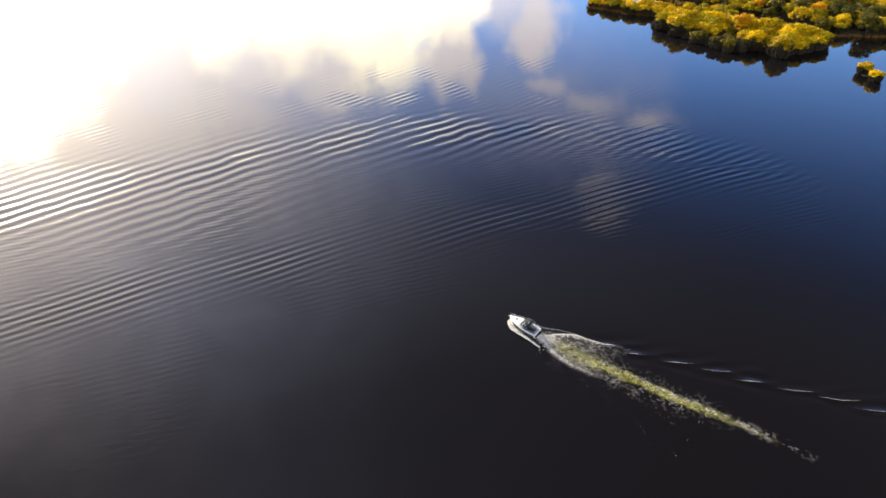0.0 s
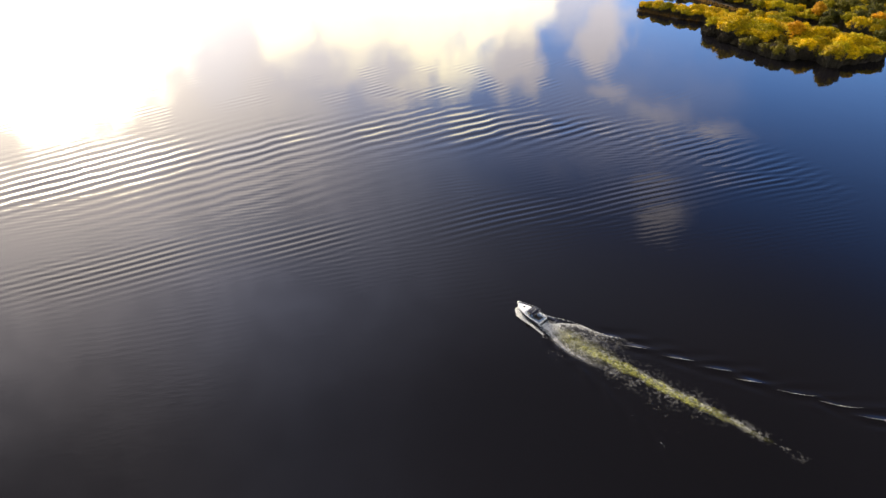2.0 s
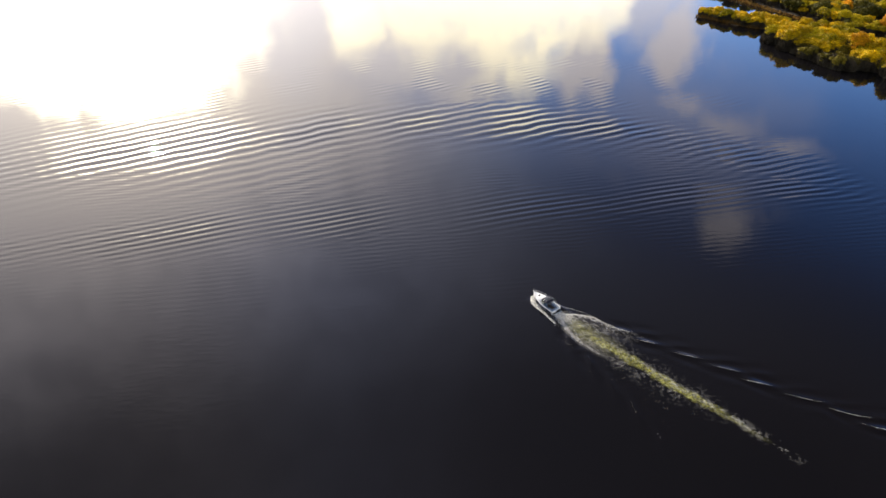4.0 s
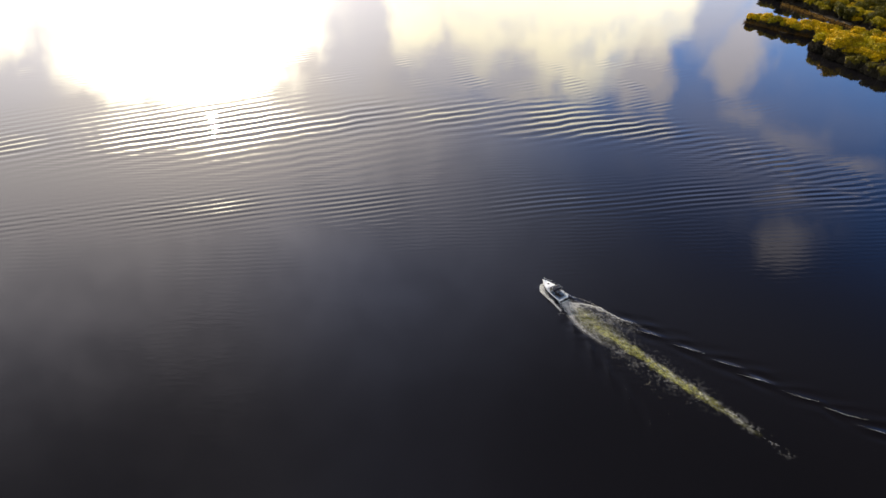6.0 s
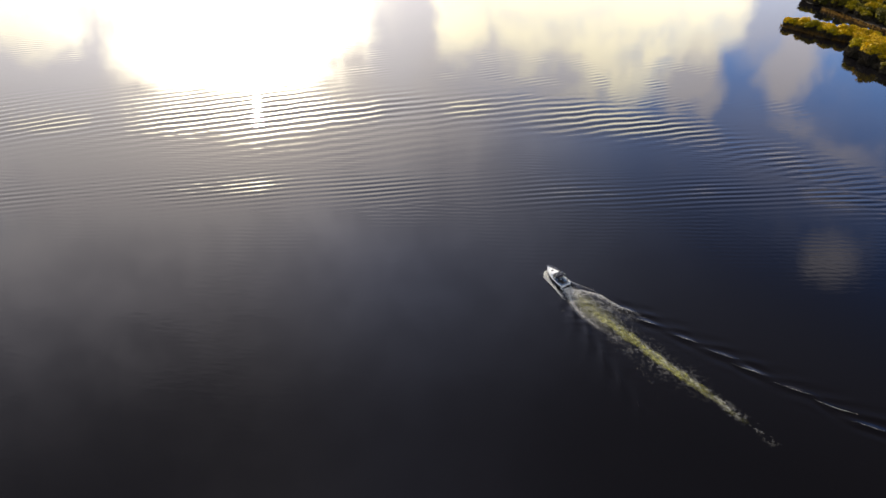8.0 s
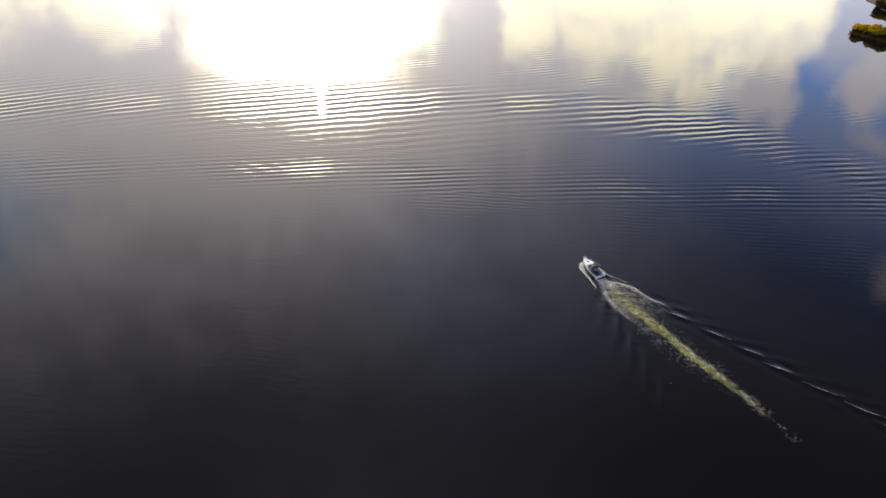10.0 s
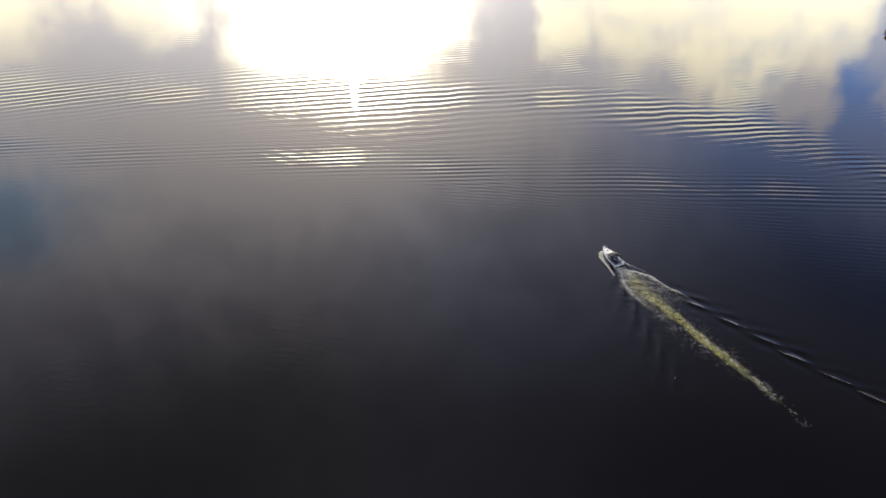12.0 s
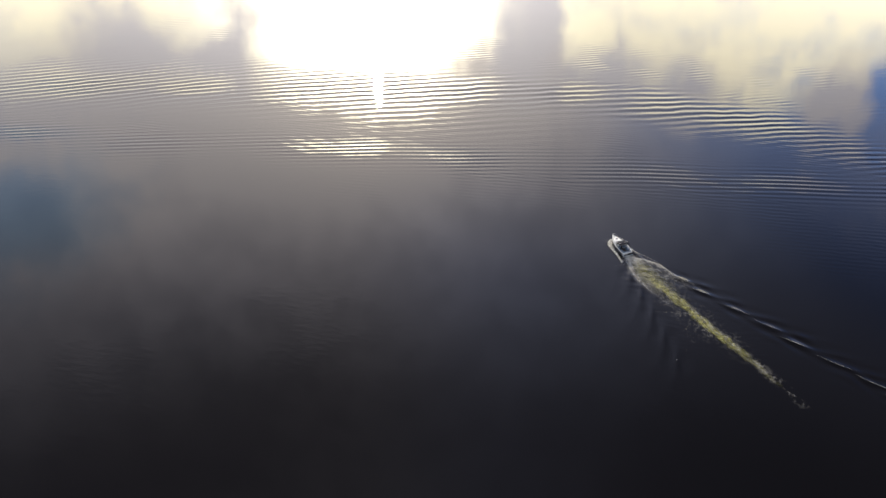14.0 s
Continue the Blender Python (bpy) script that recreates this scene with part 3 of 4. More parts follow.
def make_bare_bush(name, high, wide, seed, label):
    bush = new(name)
    tagged(bush, label, "bush", "shore trees")
    r = random.Random(seed)
    bm = bmesh.new()
    for k in range(9):
        a, q = r.uniform(0, math.tau), wide * r.uniform(0.1, 0.45)
        x, y = q * math.cos(a), q * math.sin(a)
        tube(bm, [(x * 0.3, y * 0.3, -0.3), (x * 0.6, y * 0.6, high * 0.4), (x, y, high * r.uniform(0.7, 0.95))], [0.10, 0.06, 0.02], 5)
    part("stems", bm, BARK, bush)
    twigs(bush, high * 1.6, wide * 1.35, seed, 1700, 0.75)
    return bush


MODELS = {k: [make_tree(*row) for row in rows] for k, rows in KINDS.items()}
MODELS["bare"] = [make_bare_bush("bare_bush", 5.2, 4.8, 61, "leafless grey willow scrub at the water's edge"),
                  make_bare_bush("bare_bush", 4.6, 5.4, 62, "low leafless grey scrub overhanging the water")]
_used = set()


def plant(kind, x, y, z, scale=1.0, r=random):
    model = r.choice(MODELS[kind])
    m = pose(x, y, z, 0, 0, r.uniform(0, 360))
    if model.name not in _used:
        _used.add(model.name)
        model.matrix_basis = m @ Matrix.Diagonal((scale, scale, scale, 1))
        return
    ob = copy_thing(model, m)
    ob.scale = (scale, scale, scale * r.uniform(0.88, 1.12))


def wood(poly, spacing, margin, shares, seed, keep=lambda x, y: True, size=(0.85, 1.15)):
    r = random.Random(seed)
    p = np.array(poly)
    y = p[:, 1].min()
    row = 0
    while y < p[:, 1].max():
        x = p[:, 0].min() + (row % 2) * spacing / 2
        while x < p[:, 0].max():
            px, py = x + r.uniform(-0.3, 0.3) * spacing, y + r.uniform(-0.3, 0.3) * spacing
            d = float(edge_distance(np.array([px]), np.array([py]), poly)[0])
            if d > margin and keep(px, py):
                kind = r.choices(list(shares), list(shares.values()))[0]
                plant(kind, px, py, float(bank_height(np.array([d]), px, py)[0]) - 0.1, r.uniform(*size), r)
            x += spacing
        y += spacing * 0.87
        row += 1


SHORE = LAND["island"][:5]


def behind_shore(x, y):
    """Distance from the island's lake shore."""
    return min(math.hypot(x - (x0 + (x1 - x0) * k / 12), y - (y0 + (y1 - y0) * k / 12)) for (x0, y0), (x1, y1) in zip(SHORE, SHORE[1:]) for k in range(13))


def on_mound(x, y):
    """The island's bushes stand in rounded groups; darker leaves put shade into the hollows between."""
    return float(soft_noise(np.array([x]), np.array([y]), 26, 37)[0]) > -0.42


wood(LAND["island"], 4.3, 0.2, {"yellow": 8, "lime": 2}, 1, lambda x, y: behind_shore(x, y) > (1.0 if y > 312 else 3.2) and on_mound(x, y), size=(0.85, 1.2))
# darker olive bushes paint the shade between the yellow groups
wood(LAND["island"], 5.0, 0.2, {"olive": 1}, 3, lambda x, y: behind_shore(x, y) > 3.4 and not on_mound(x, y), size=(0.55, 0.8))
wood(LAND["island"], 3.4, -1.2, {"bare": 4, "olive": 1}, 7, lambda x, y: behind_shore(x, y) <= (2.0 if y > 312 else 4.0), size=(0.7, 1.15))
wood(LAND["spit"], 3.4, 1.0, {"yellow": 6, "lime": 3}, 2, lambda x, y: x < 205, size=(0.58, 0.80))
wood(LAND["spit"], 5.5, 1.0, {"yellow": 2, "lime": 5}, 3, lambda x, y: x >= 205, size=(0.6, 0.9))
wood(LAND["mainland"], 7.6, 0.8, {"green": 5, "lime": 4, "yellow": 3, "orange": 0.8}, 4, lambda x, y: 252 <= x < 340 and y < 455, size=(0.85, 1.2))
wood(LAND["mainland"], 6.2, 1.5, {"lime": 5, "yellow": 3, "green": 2}, 9, lambda x, y: x < 252 and y < 462, size=(0.7, 1.05))
plant("orange", 215, 320, 0.5, 1.22, random.Random(5))
# two bushes standing alone in the shallows
build_bank("ground_islet", [(234, 258), (236.5, 257.5), (237, 260), (235.5, 261.5), (234, 260.5)], 1.0, "tiny muddy islet in shallow water")
build_bank("ground_shoal", [(231.8, 249), (233.6, 248.6), (234, 250.4), (232.6, 251), (231.7, 250.4)], 1.0, "tiny muddy shoal beside the islet")
plant("yellow", 235.5, 259.5, 0.1, 0.95, random.Random(6))
plant("yellow", 232.8, 250.0, 0.1, 0.72, random.Random(8))


def reed_bed(name, centres, count, seed, label):
    """Thin upright blades in tufts, leaning at random."""
    r = np.random.default_rng(seed)
    c = np.array(centres)[r.integers(0, len(centres), count)]
    x, y = c[:, 0] + r.normal(size=count) * c[:, 2], c[:, 1] + r.normal(size=count) * c[:, 2]
    h, w = r.uniform(0.9, 2.0, count), r.uniform(0.05, 0.14, count)
    a, lean = r.uniform(0, math.tau, count), r.normal(size=(count, 2)) * 0.35
    dx, dy = np.cos(a) * w, np.sin(a) * w
    zero = np.full(count, -0.15)
    quad = np.stack([np.stack([x - dx, y - dy, zero], 1), np.stack([x + dx, y + dy, zero], 1),
                     np.stack([x + lean[:, 0] + dx * 0.3, y + lean[:, 1] + dy * 0.3, h], 1),
                     np.stack([x + lean[:, 0] - dx * 0.3, y + lean[:, 1] - dy * 0.3, h], 1)], 1).reshape(-1, 3)
    ob = sheet(name, quad.tolist(), np.arange(count * 4).reshape(-1, 4).tolist(), REED)
    tagged(ob, label, "reeds", kind="stuff")


def along(points, step, spread):
    out = []
    for (x0, y0), (x1, y1) in zip(points, points[1:]):
        n = max(1, int(math.hypot(x1 - x0, y1 - y0) / step))
        out += [(x0 + (x1 - x0) * k / n, y0 + (y1 - y0) * k / n, spread) for k in range(n)]
    return out


reed_bed("reeds", along(LAND["spit"][:4], 2.0, 0.7), 600, 52, "dry reeds along the edge of the spit")
reed_bed("reeds", along([(203, 432), (214, 404), (224, 380), (238, 356)], 3.0, 0.8) + along([(216, 372), (230, 362)], 3.0, 1.5), 1200, 53, "orange-brown reed bed on marshy ground")
reed_bed("reeds", along(LAND["mainland"][5:9], 2.0, 0.8), 1000, 54, "brown reeds along the wooded shore")
# ================= the motor cruiser =================


def build_cruiser():
    """Built with its bow at +y, origin amidships at the waterline, 9.8 m long."""
    boat = new("motor_cruiser")
    tagged(boat, "white motor cruiser with dark windscreen and open cockpit under way", "boat")
    L = 9.8

    def half(u):          # half beam at u, 0 at the stern and 1 at the bow
        return 1.50 * (1 - max(0.0, (u - 0.42) / 0.58) ** 2.1) * (0.93 + 0.07 * min(1, u / 0.3)) + 0.03

    def sheer(u):
        return 0.95 + 0.55 * u ** 1.8

    stations = [0.06 + 0.94 * k / 22 for k in range(23)]

    def yy(u):
        return (u - 0.5) * L

    # hull: keel, chine, sheer
    bm = bmesh.new()
    rings = []
    for u in stations:
        b, s, rise = half(u), sheer(u), max(0, (u - 0.75) / 0.25) ** 2
        rings.append([(-b, yy(u), s), (-b * 0.985, yy(u), s - 0.14), (-b * (0.95 - 0.15 * rise), yy(u) - 0.05 * rise, 0.30 + 0.2 * rise), (-b * (0.86 - 0.3 * rise), yy(u) - 0.2 * rise, -0.05 + 0.15 * rise),
                      (0, yy(u) - 0.45 * rise, -0.55 + 0.40 * rise),
                      (b * (0.86 - 0.3 * rise), yy(u) - 0.2 * rise, -0.05 + 0.15 * rise), (b * (0.95 - 0.15 * rise), yy(u) - 0.05 * rise, 0.30 + 0.2 * rise), (b * 0.985, yy(u), s - 0.14), (b, yy(u), s)])
    loft(bm, rings, cap=True, closed=False)
    part("hull", bm, GELCOAT, boat, "white glossy hull", True)
    # wide dark band low on each side, and dark side windows
    for sg in (-1, 1):
        bm = bmesh.new()
        loft(bm, [[(sg * (half(u) * 0.96 + 0.012), yy(u), 0.26 + 0.14 * u), (sg * (half(u) * 0.98 + 0.012), yy(u), 0.72 + 0.22 * u)] for u in stations[:20]], False, False)
        part("stripe", bm, NAVY, boat, "wide dark navy band along the hull side")
        bm = bmesh.new()
        loft(bm, [[(sg * (half(u) * 0.99 + 0.014), yy(u), sheer(u) - 0.42), (sg * (half(u) * 0.995 + 0.014), yy(u), sheer(u) - 0.24)] for u in stations[9:17]], False, False)
        part("hull_window", bm, GLASS, boat, "long dark hull window")
        bm = bmesh.new()
        tube(bm, [(sg * (half(u) + 0.03), yy(u), sheer(u) - 0.03) for u in stations], 0.045, 6)
        part("rub_rail", bm, GELCOAT, boat, smooth=True)
    # foredeck, side decks
    bm = bmesh.new()
    loft(bm, [[(-half(u) * 0.98, yy(u), sheer(u)), (-half(u) * 0.5, yy(u), sheer(u) + 0.10), (0, yy(u), sheer(u) + 0.14), (half(u) * 0.5, yy(u), sheer(u) + 0.10), (half(u) * 0.98, yy(u), sheer(u))] for u in stations[11:]], False, False)
    part("foredeck", bm, GELCOAT, boat, "cambered white foredeck", True)
    for sg in (-1, 1):
        bm = bmesh.new()
        for k in range(12):
            u0, u1 = stations[k], stations[k + 1]
            vs = [bm.verts.new(p) for p in ((sg * half(u0), yy(u0), sheer(u0)), (sg * (half(u0) - 0.17), yy(u0), sheer(u0) + 0.02), (sg * (half(u1) - 0.17), yy(u1), sheer(u1) + 0.02), (sg * half(u1), yy(u1), sheer(u1)))]
            bm.faces.new(vs)
            ws = [bm.verts.new(p) for p in ((sg * (half(u0) - 0.17), yy(u0), sheer(u0) + 0.02), (sg * (half(u0) - 0.21), yy(u0), 0.35), (sg * (half(u1) - 0.21), yy(u1), 0.35), (sg * (half(u1) - 0.17), yy(u1), sheer(u1) + 0.02))]
            bm.faces.new(ws)
        bmesh.ops.remove_doubles(bm, verts=bm.verts, dist=0.001)
        part("side_deck", bm, GELCOAT, boat, smooth=False)
    # raised cabin top forward of the windscreen
    bm = bmesh.new()
    rings = []
    for u, w, h in ((0.56, 0.86, 0.40), (0.62, 0.86, 0.36), (0.70, 0.80, 0.27), (0.78, 0.68, 0.17), (0.85, 0.50, 0.09), (0.89, 0.30, 0.05)):
        b = half(u) * w
        z0 = sheer(u) + 0.04
        rings.append([(-b, yy(u), z0), (-b * 0.93, yy(u), z0 + h * 0.75), (-b * 0.6, yy(u), z0 + h), (0, yy(u), z0 + h * 1.08), (b * 0.6, yy(u), z0 + h), (b * 0.93, yy(u), z0 + h * 0.75), (b, yy(u), z0)])
    loft(bm, rings, True, True)
    cabin = part("cabin_top", bm, GELCOAT, boat, "raised white cabin top", True)
    bm = bmesh.new()
    box(bm, -0.27, 0.27, yy(0.735), yy(0.79), sheer(0.76) + 0.19, sheer(0.76) + 0.30, 0.03)
    part("hatch", bm, GLASS, cabin, "dark tinted deck hatch")
    bm = bmesh.new()
    box(bm, -0.16, 0.16, yy(0.90), yy(0.935), sheer(0.92) + 0.08, sheer(0.92) + 0.18, 0.02)
    part("anchor_locker", bm, DECK, boat)
    bm = bmesh.new()
    box(bm, -0.05, 0.05, yy(0.95), yy(1.03), sheer(1) + 0.04, sheer(1) + 0.13, 0.02)
    tube(bm, [(0, yy(1.0), sheer(1) + 0.1), (0, yy(1.035), sheer(1) - 0.1), (0.0, yy(1.02), sheer(1) - 0.35)], 0.03, 6)
    part("anchor", bm, STEEL, boat)
    # cockpit sole, seats, helm
    bm = bmesh.new()
    loft(bm, [[(-half(u) + 0.205, yy(u), 0.42), (half(u) - 0.205, yy(u), 0.42)] for u in stations[:13]], False, False)
    part("cockpit_floor", bm, TEAK, boat, "teak cockpit floor")
    for name, dims, mat in (("rear_bench", (-1.05, 1.05, -4.15, -3.55, 0.42, 0.86), VINYL), ("rear_backrest", (-1.08, 1.08, -4.35, -4.15, 0.6, 1.05), VINYL),
                            ("side_bench", (-1.12, -0.62, -3.5, -1.7, 0.42, 0.86), VINYL), ("helm_seat", (0.3, 0.95, -1.2, -0.6, 0.7, 0.95), VINYL),
                            ("helm_backrest", (0.3, 0.95, -1.32, -1.2, 0.9, 1.5), VINYL), ("seat_box", (0.35, 0.9, -1.15, -0.65, 0.42, 0.7), GELCOAT),
                            ("wet_bar", (0.65, 1.12, -2.9, -1.6, 0.42, 1.0), VINYL), ("mate_seat", (-1.05, -0.3, -1.2, -0.5, 0.42, 0.95), VINYL),
                            ("helm_console", (0.15, 1.15, -0.2, 0.45, 0.42, 1.42), GELCOAT), ("companionway_door", (-0.35, 0.1, 0.30, 0.42, 0.42, 1.6), GLASS),
                            ("dashboard", (-1.15, -0.4, -0.1, 0.45, 0.42, 1.40), GELCOAT)):
        bm = bmesh.new()
        part(name, box(bm, *dims, 0.04), mat, boat)
    bm = bmesh.new()
    tube(bm, [(0.6 + 0.2 * math.cos(a), -0.3 + 0.06 * math.sin(a), 1.35 + 0.2 * math.sin(a)) for a in [k * math.tau / 14 for k in range(15)]], 0.02, 5)
    part("steering_wheel", bm, RUBBER, boat)
    # wrap-round windscreen with its frame
    def arch(t):
        x = -1.40 + 2.80 * t
        return x, 0.95 - 1.35 * abs(2 * t - 1) ** 3.0
    bm = bmesh.new()
    loft(bm, [[(arch(k / 16)[0], arch(k / 16)[1], 1.36), (arch(k / 16)[0] * 0.88, arch(k / 16)[1] - 0.55, 2.02)] for k in range(17)], False, False)
    part("windscreen", bm, GLASS, boat, "dark wrap-round windscreen", True)
    bm = bmesh.new()
    tube(bm, [(arch(k / 16)[0] * 0.88, arch(k / 16)[1] - 0.55, 2.03) for k in range(17)], 0.035, 6)
    part("windscreen_frame", bm, STEEL, boat, "polished windscreen frame", True)
    # targa arch, folded canvas and canopy
    bm = bmesh.new()
    loft(bm, [[(x * 1.0, y - 0.62, z), (x, y - 0.42, z), (x * 0.95, y - 0.42, z - 0.08), (x * 0.95, y - 0.62, z - 0.08)] for x, y, z in
              ((-1.40, -2.3, 1.05), (-1.36, -2.15, 1.6), (-1.22, -2.0, 2.1), (-0.95, -1.95, 2.32), (0, -1.95, 2.40), (0.95, -1.95, 2.32), (1.22, -2.0, 2.1), (1.36, -2.15, 1.6), (1.40, -2.3, 1.05))], True, True)
    arch_ob = part("radar_arch", bm, RUBBER, boat, "dark radar arch over the cockpit", True)
    bm = bmesh.new()
    tube(bm, [(0.35, -2.47, 2.34), (0.35, -2.57, 3.4)], [0.018, 0.008], 5)
    part("aerial", bm, GELCOAT, arch_ob)
    bm = bmesh.new()
    tube(bm, [(-1.2 + 2.4 * k / 10, -2.22, 2.10 + 0.14 * (1 - abs(k / 5 - 1))) for k in range(11)], 0.10, 7)
    part("folded_canopy", bm, CANVAS, boat, "dark blue rolled canvas canopy", True)
    bm = bmesh.new()
    loft(bm, [[(-1.36 + 2.72 * k / 10, y, z + 0.12 * (1 - (k / 5 - 1) ** 2)) for k in range(11)] for y, z in ((0.35, 2.03), (-0.2, 2.13), (-0.8, 2.19), (-1.55, 2.22), (-2.1, 2.20))], False, False)
    canopy = part("canopy", bm, CANVAS, boat, "dark blue canvas top over the helm", True)
    canopy.modifiers.new("thick", "SOLIDIFY").thickness = 0.03
    for y, z in ((-0.35, 2.16), (-1.3, 2.24)):
        bm = bmesh.new()
        tube(bm, [(-1.37 + 2.74 * k / 10, y, z + 0.12 * (1 - (k / 5 - 1) ** 2)) for k in range(11)], 0.026, 6)
        part("canopy_bow", bm, STEEL, canopy, "bright tube across the canvas top", True)
    # bow rail
    for sg in (-1, 1):
        bm = bmesh.new()
        rail = [(sg * max(0.0, half(u) - 0.12), yy(u), sheer(u) + (0.62 if 0.5 < u else 0.1)) for u in stations[10:]]
        tube(bm, rail, 0.016, 6)
        part("bow_rail", bm, GELCOAT, boat, "thin white bow rail", True)
        for u in stations[11::3]:
            bm = bmesh.new()
            x = sg * max(0.02, half(u) - 0.12)
            tube(bm, [(x, yy(u), sheer(u)), (x, yy(u), sheer(u) + 0.62)], 0.013, 5)
            part("rail_post", bm, GELCOAT, boat)
    # swim platform, transom, fenders, small outboard lying on the platform
    bm = bmesh.new()
    box(bm, -1.3, 1.3, -5.15, -4.25, 0.28, 0.40, 0.05)
    part("swim_platform", bm, DECK, boat, "pale swim platform at the stern")
    for k in range(6):
        bm = bmesh.new()
        box(bm, -1.2 + 0.40 * k, -1.2 + 0.40 * k + 0.36, -5.08, -4.45, 0.405, 0.425)
        part("platform_plank", bm, TEAK, boat)
    bm = bmesh.new()
    box(bm, -1.36, 1.36, -4.45, -4.30, 0.0, 0.98, 0.05)
    part("transom", bm, GELCOAT, boat)
    bm = bmesh.new()
    rim = [(0.62 + 0.52 * math.cos(a), -4.82 + 0.24 * math.sin(a), 0.58) for a in [k * math.tau / 16 for k in range(17)]]
    tube(bm, rim, 0.14, 7)
    part("rubber_dinghy", bm, RUBBER, boat, "dark folded rubber tender on the platform", True)
    for y in (-3.2, -0.6, 1.6):
        bm = bmesh.new()
        x = -half(y / L + 0.5) - 0.10
        tube(bm, [(x, y, 0.30), (x, y, 0.36), (x, y, 0.80), (x, y, 0.88)], [0.04, 0.11, 0.11, 0.03], 8)
        part("fender", bm, NAVY, boat, smooth=True)
    mid = BOW - AHEAD * 4.25
    boat.matrix_basis = pose(mid.x, mid.y, 0.02, 2.5, 0, math.degrees(math.atan2(-AHEAD.x, AHEAD.y))) @ Matrix.Diagonal((1.06, 0.80, 1.0, 1.0))
    return boat


build_cruiser()


# ================= foam and wash of the wake =================


def flecks(name, places, sizes, mat, label, lift=0.03, seed=1, stretch=1.6, rise=0.0):
    """Small ragged patches lying on the water; places are aft and side of the bow."""
    r = np.random.default_rng(seed)
    a, s = places
    n = len(a)
    x = BOW.x - AHEAD.x * a + RIGHT.x * s
    y = BOW.y - AHEAD.y * a + RIGHT.y * s
    turn = math.atan2(-AHEAD.y, -AHEAD.x) + r.normal(size=n) * 0.7
    k = 4
    ang = np.arange(k) * math.tau / k
    rad = sizes[:, None] * r.uniform(0.45, 1.2, (n, k))
    lx, ly = rad * np.cos(ang) * stretch, rad * np.sin(ang) / stretch
    px = x[:, None] + lx * np.cos(turn)[:, None] - ly * np.sin(turn)[:, None]
    py = y[:, None] + lx * np.sin(turn)[:, None] + ly * np.cos(turn)[:, None]
    pz = wave_height(px, py) + lift + r.uniform(0, 0.03, n)[:, None] + rise * sizes[:, None] * r.uniform(-1, 1, (n, k))
    verts = np.stack([px, py, pz], axis=2).reshape(-1, 3)
    ob = sheet(name, verts.tolist(), np.arange(n * k).reshape(-1, k).tolist(), mat)
    tagged(ob, label, "foam", kind="stuff")
    return ob


def grain(x, y, scale, seed):
    """Lumpy random field from 0 to 1, three octaves of lattice noise."""
    out, total = np.zeros(np.shape(x)), 0.0
    for k in range(3):
        u, v = np.asarray(x) * 2 ** k / scale, np.asarray(y) * 2 ** k / scale
        i, j = np.floor(u).astype(np.int64), np.floor(v).astype(np.int64)
        fu, fv = u - i, v - j
        fu, fv = fu * fu * (3 - 2 * fu), fv * fv * (3 - 2 * fv)

        def corner(di, dj):
            n = np.sin((i + di) * 127.1 + (j + dj) * 311.7 + (seed + 13 * k) * 74.7) * 43758.5453
            return n - np.floor(n)
        low = corner(0, 0) * (1 - fu) + corner(1, 0) * fu
        top = corner(0, 1) * (1 - fu) + corner(1, 1) * fu
        out += (low * (1 - fv) + top * fv) * 0.6 ** k
        total += 0.6 ** k
    return out / total


def trail_side(a):
    """How far the propeller's trail lies to starboard of the boat's line."""
    return np.interp(a, [9, 14, 26, 40, 52, 64], [0.0, 0.0, 0.3, 1.7, 3.2, 3.8])


def rim_side(a, sg):
    """The curling outer edge of the stern wave, starboard for sg 1."""
    if sg > 0:
        return np.interp(a, [8.6, 10, 12, 14.5, 17.5, 21, 24.5, 31], [0.4, 1.6, 3.9, 5.6, 6.1, 7.0, 8.8, 11.5])
    return -np.interp(a, [8.6, 10.3, 12.7, 15.5, 19, 22, 26, 30], [0.9, 1.4, 2.7, 3.5, 3.8, 3.6, 3.0, 2.6])


def scatter(n, seed):
    r = np.random.default_rng(seed)
    return r, r.uniform(0, 1, n)


def foam_sheet(name, a, s, cover, mat, label, lift):
    """A skin of foam lying on the waves, as thick as cover says; bare water is left out."""
    x, y = BOW.x - AHEAD.x * a + RIGHT.x * s, BOW.y - AHEAD.y * a + RIGHT.y * s
    z = wave_height(x, y) + lift + 0.05 * cover * grain(a, s, 0.6, 95)
    rows, cols = a.shape
    i = (np.arange(rows - 1)[:, None] * cols + np.arange(cols - 1)[None, :]).ravel()
    faces = np.stack([i, i + 1, i + cols + 1, i + cols], axis=1)
    flat = cover.ravel()
    faces = faces[flat[faces].max(axis=1) > 0.02]
    used, back = np.unique(faces, return_inverse=True)
    verts = np.stack([x.ravel(), y.ravel(), z.ravel()], axis=1)[used]
    ob = sheet(name, verts.tolist(), back.reshape(-1, 4).tolist(), mat, smooth=True)
    ob.data.attributes.new("cover", "FLOAT", "POINT").data.foreach_set("value", flat[used].astype(np.float32))
    tagged(ob, label, "foam", kind="stuff")


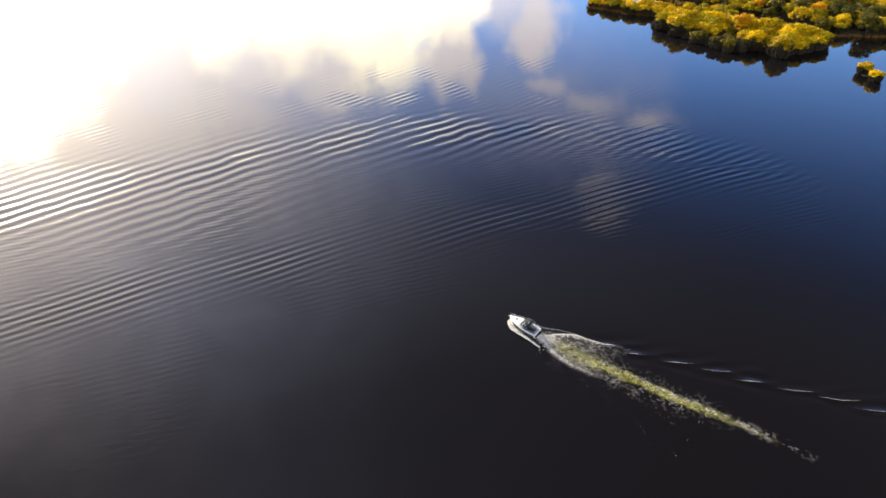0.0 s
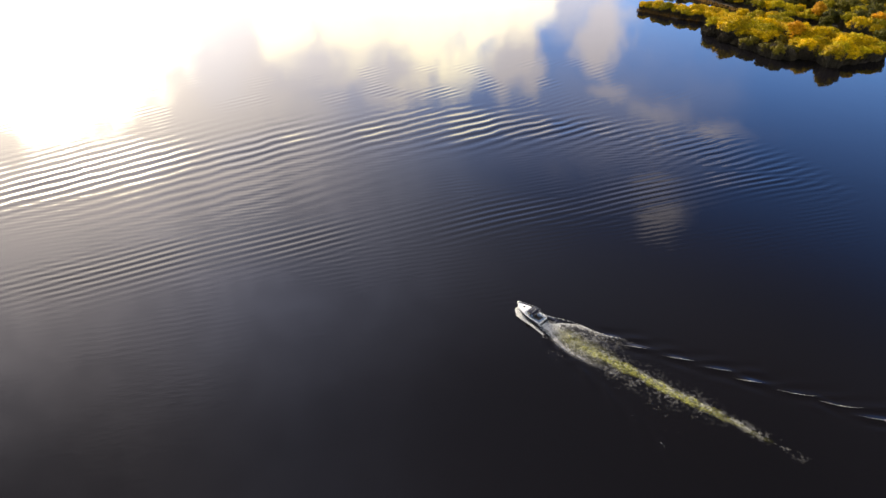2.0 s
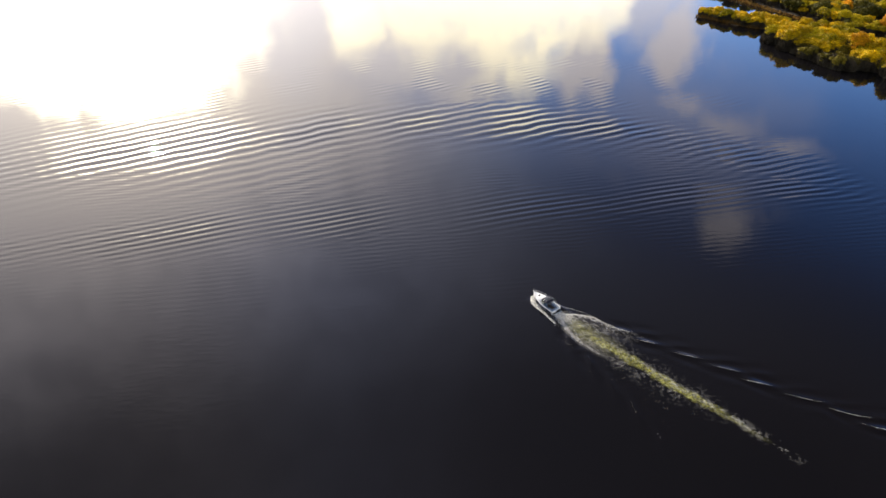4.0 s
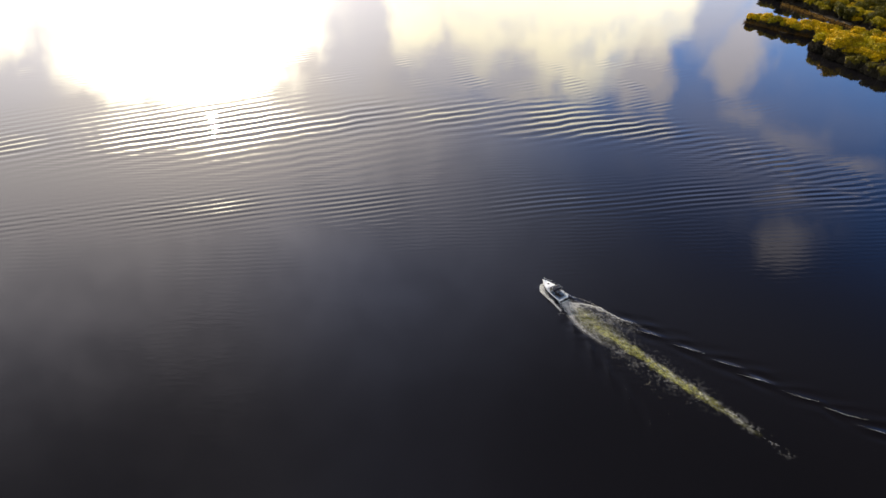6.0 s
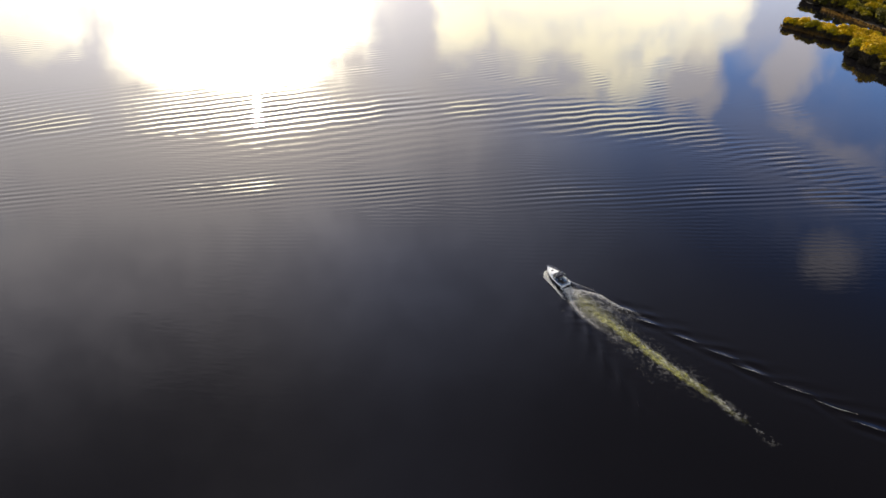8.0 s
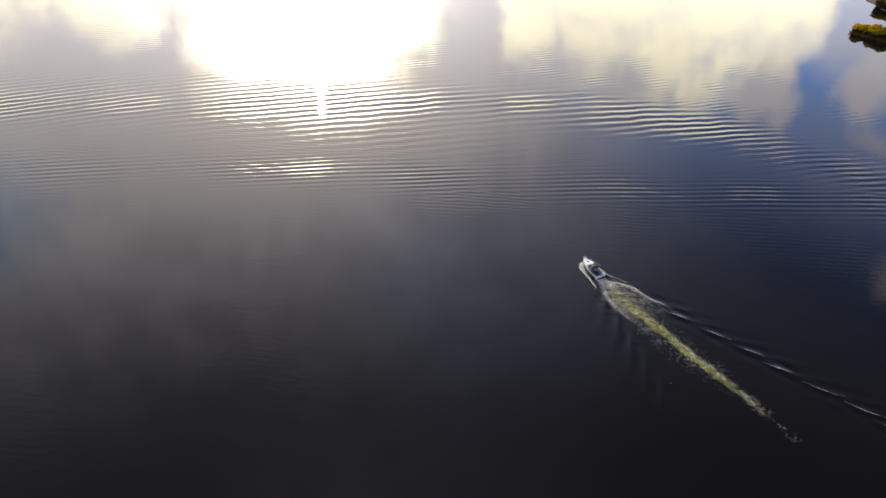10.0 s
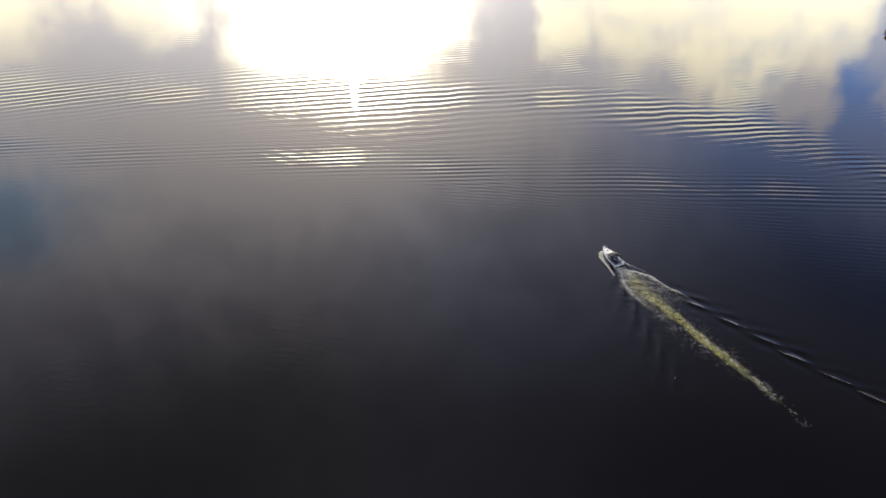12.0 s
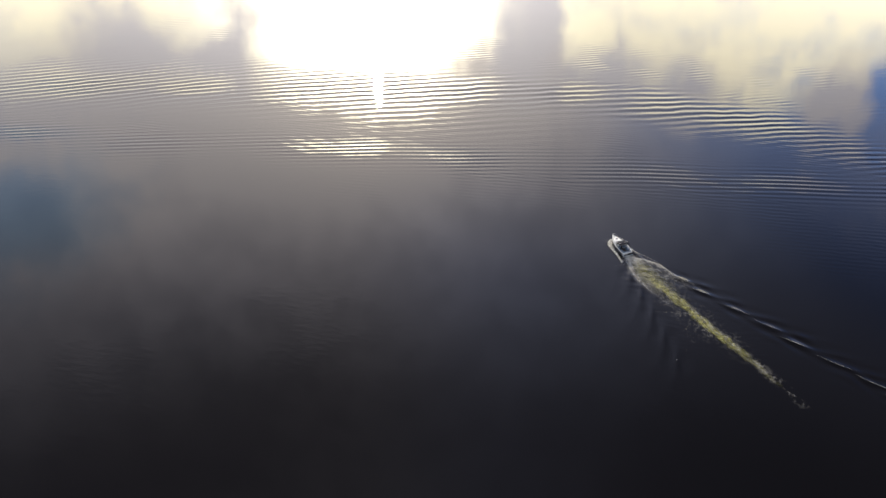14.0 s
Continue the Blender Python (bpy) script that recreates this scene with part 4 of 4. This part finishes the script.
def build_wake():
    a, s = np.meshgrid(np.arange(7.9, 69, 0.13), np.arange(-9, 13, 0.12), indexing="ij")
    sway = trail_side(a) + 0.25 * soft_noise(a, a * 0, 7, 70)
    # yellow-green aerated water behind the propellers, billowing at its edges
    wide = np.interp(a, [10, 16, 22, 35, 46, 56], [1.1, 1.9, 2.0, 1.85, 1.5, 0.9])
    q = (s - sway) / wide
    reach = 0.60 + 1.3 * (grain(a, s, 2.2, 74) - 0.34) + np.where(q > 0, 0.9 * np.clip(grain(a, a * 0, 3.0, 91) - 0.48, 0, 1), 0)
    green = np.clip((reach - np.abs(q)) / 0.5, 0, 1) * np.clip((60 - a) / 17, 0, 1) * np.clip((a - 10) / 12, 0, 1)
    green = np.maximum(green, 0.62 * np.clip((1.7 - np.abs(q)) / 1.2, 0, 1) * np.clip((a - 9.5) / 4, 0, 1) * np.clip((27 - a) / 10, 0, 1))
    green *= np.clip(0.2 + 1.5 * grain(a, s, 0.8, 92), 0.25, 1)
    foam_sheet("wash", a, s, green, WASH_SHEET, "yellow-green churned water trailing behind the boat", 0.06)
    # granular foam filling the fan behind the stern, thickest at its rims and close to the hull
    rim = np.where(s > 0, rim_side(a, 1), -rim_side(a, -1))
    side = np.clip(np.abs(s) / np.maximum(rim, 0.2), 0, 3)
    thick = np.clip(1 - (a - 8.3) / 26, 0, 1)
    inside = np.clip((1.04 - side) / 0.08, 0, 1)
    specks = np.clip((grain(a * 0.8, s, 0.48, 72) - (0.55 - 0.16 * thick - np.where(s > 0, 0.06, 0.02) * side ** 2)) / 0.24, 0, 1)
    fan = inside * np.where(s > 0, np.clip(1 - (a - 8.3) / 19, 0, 1), thick) ** 1.1 * (0.40 + 0.58 * side ** 2 + 0.35 * np.clip((12.5 - a) / 4, 0, 1)) * (0.14 + 0.86 * specks)
    boil = inside * bump1((s + 0.16 * (a - 8)) / (0.9 + 0.5 * (a - 8.0))) * np.clip(1.15 - (a - 8.0) / 7.0, 0, 1) * (0.55 + 0.45 * specks)
    curl = np.where(s > 0, bump1((np.abs(s) - rim) / 0.15) * np.clip(1 - (a - 9) / 17, 0, 1) ** 1.4, bump1((np.abs(s) - rim + 0.4) / 0.65) * np.clip(1.1 - (a - 9) / 16, 0, 1))
    curl *= np.clip(0.3 + 1.1 * grain(a, s, 0.7, 98), 0, 1)
    # tufts along the starboard edge of the trail, and wisps where it dies away
    edge = np.interp(a, [11, 22, 35, 50, 66], [0.3, 1.0, 0.9, 0.4, 0.2])
    tuft = bump1((s - sway - edge) / np.interp(a, [11, 30, 48, 66], [1.3, 0.55, 0.9, 1.2])) * np.interp(a, [13, 20, 34, 44, 56, 68], [0, 0.26, 0.26, 0.40, 0.33, 0])
    tuft *= np.clip((0.6 * grain(a, s, 0.6, 71) + 0.4 * grain(a, s, 2.6, 93) - np.interp(a, [12, 34, 46, 68], [0.50, 0.48, 0.46, 0.56])) / 0.10, 0, 1)
    # thin speckle spreading to both sides of the trail
    drift = 0.30 * bump1((s - sway) / 3.4) * np.clip((a - 14) / 8, 0, 1) * np.clip((54 - a) / 22, 0, 1) * np.clip((grain(a, s, 0.5, 96) - 0.52) / 0.14, 0, 1) * np.clip((grain(a, s, 5, 97) - 0.3) / 0.3, 0, 1)
    foam = np.clip(np.maximum.reduce([fan, boil, curl, tuft, drift]), 0, 1)
    foam_sheet("foam", a, s, foam, FROTH_SHEET, "granular pale foam fanning out behind the stern", 0.10)
    # bright spray on the starboard curl and boiling close behind the stern
    r, u = scatter(6500, 67)
    a = 8.2 + 15 * u ** 1.3
    s = rim_side(a, 1) - r.exponential(np.clip(0.05 + 0.02 * (a - 9), 0.05, 0.4)) + r.normal(size=len(a)) * 0.04
    keep = r.uniform(0, 1, len(a)) < np.clip(1.05 - (a - 8.5) / 15, 0, 1) ** 1.3
    flecks("foam", (a[keep], s[keep]), r.uniform(0.03, 0.07, keep.sum()), FOAM, "bright white curl of the stern wave", 0.09, 87, 1.5, 0.8)
    r, u = scatter(2200, 75)
    a = 8.1 + 3.6 * u ** 1.5
    s = r.normal(size=len(a)) * (0.55 + 0.32 * (a - 8.1))
    flecks("foam", (a, s), r.uniform(0.03, 0.09, len(a)), FOAM, "boiling white foam close behind the stern", 0.10, 76, 1.4, 0.8)
    # bow wave: a bright curl off the bow, then a thin line running aft clear of the hull
    for sg, n, seed in ((-1, 14000, 77), (1, 3000, 78)):
        r, u = scatter(n, seed)
        a = 0.1 + (10.5 if sg < 0 else 15.0) * u ** 1.5
        path = np.interp(a, [0, 0.8, 2, 4, 7, 11, 16], [0.25, 1.3, 2.3, 2.6, 2.8, 3.4 if sg < 0 else 4.7, 6.3])
        s = sg * (path - r.exponential(1, n) * np.interp(a, [0, 1.5, 4, 8], [0.15, 0.50, 0.30, 0.10]) + r.normal(size=n) * 0.05)
        keep = r.uniform(0, 1, n) < np.interp(a, [0, 3, 5, 10, 16], [1, 1, 0.45, 0.2, 0.08])
        flecks("foam", (a[keep], s[keep]), r.uniform(0.025, 0.08, keep.sum()), FOAM, "white bow wave curling off the hull", 0.10, seed + 30, 1.6, 0.8)
    # white flecks along the diverging crests, painting in their reflections of bright sky
    r = np.random.default_rng(79)
    aa, ss, size = [], [], []
    for k, (aft, side, length, high) in enumerate(crest_places()):
        n = (620, 380, 520, 300)[k % 4] if side > 0 else 10
        t = np.clip(r.normal(size=n) * (0.72, 0.5, 0.62)[k % 3], -1.5, 1.5)
        w = r.normal(size=n) * 0.03 * (1 - 0.55 * np.abs(t)) + (0.03, 0.012, 0.022)[k % 3] * (t * length) ** 2
        t = t * length
        sg = 1 if side > 0 else -1
        aa.append(aft + t * math.cos(TURN) - w * math.sin(TURN))
        ss.append(side + sg * (t * math.sin(TURN) + w * math.cos(TURN)))
        size.append(r.uniform(0.012, 0.045, n))
    aa, ss = np.concatenate(aa), np.concatenate(ss)
    flecks("foam", (aa, ss), np.concatenate(size), FOAM, "thin white flecks standing in for sky glints on the wake crests", 0.05, 80, 2.2, 0.5)
    # faint bubbles left on the water to port
    r, u = scatter(2600, 81)
    a = 14 + 34 * u
    s = trail_side(a) - 1.2 - r.exponential(2.0, len(a))
    keep = grain(a, s, 2.2, 82) > 0.58
    flecks("foam", (a[keep], s[keep]), r.uniform(0.02, 0.06, keep.sum()), SPRAY, "faint scattered bubbles beside the wake", 0.03, 83)


build_wake()
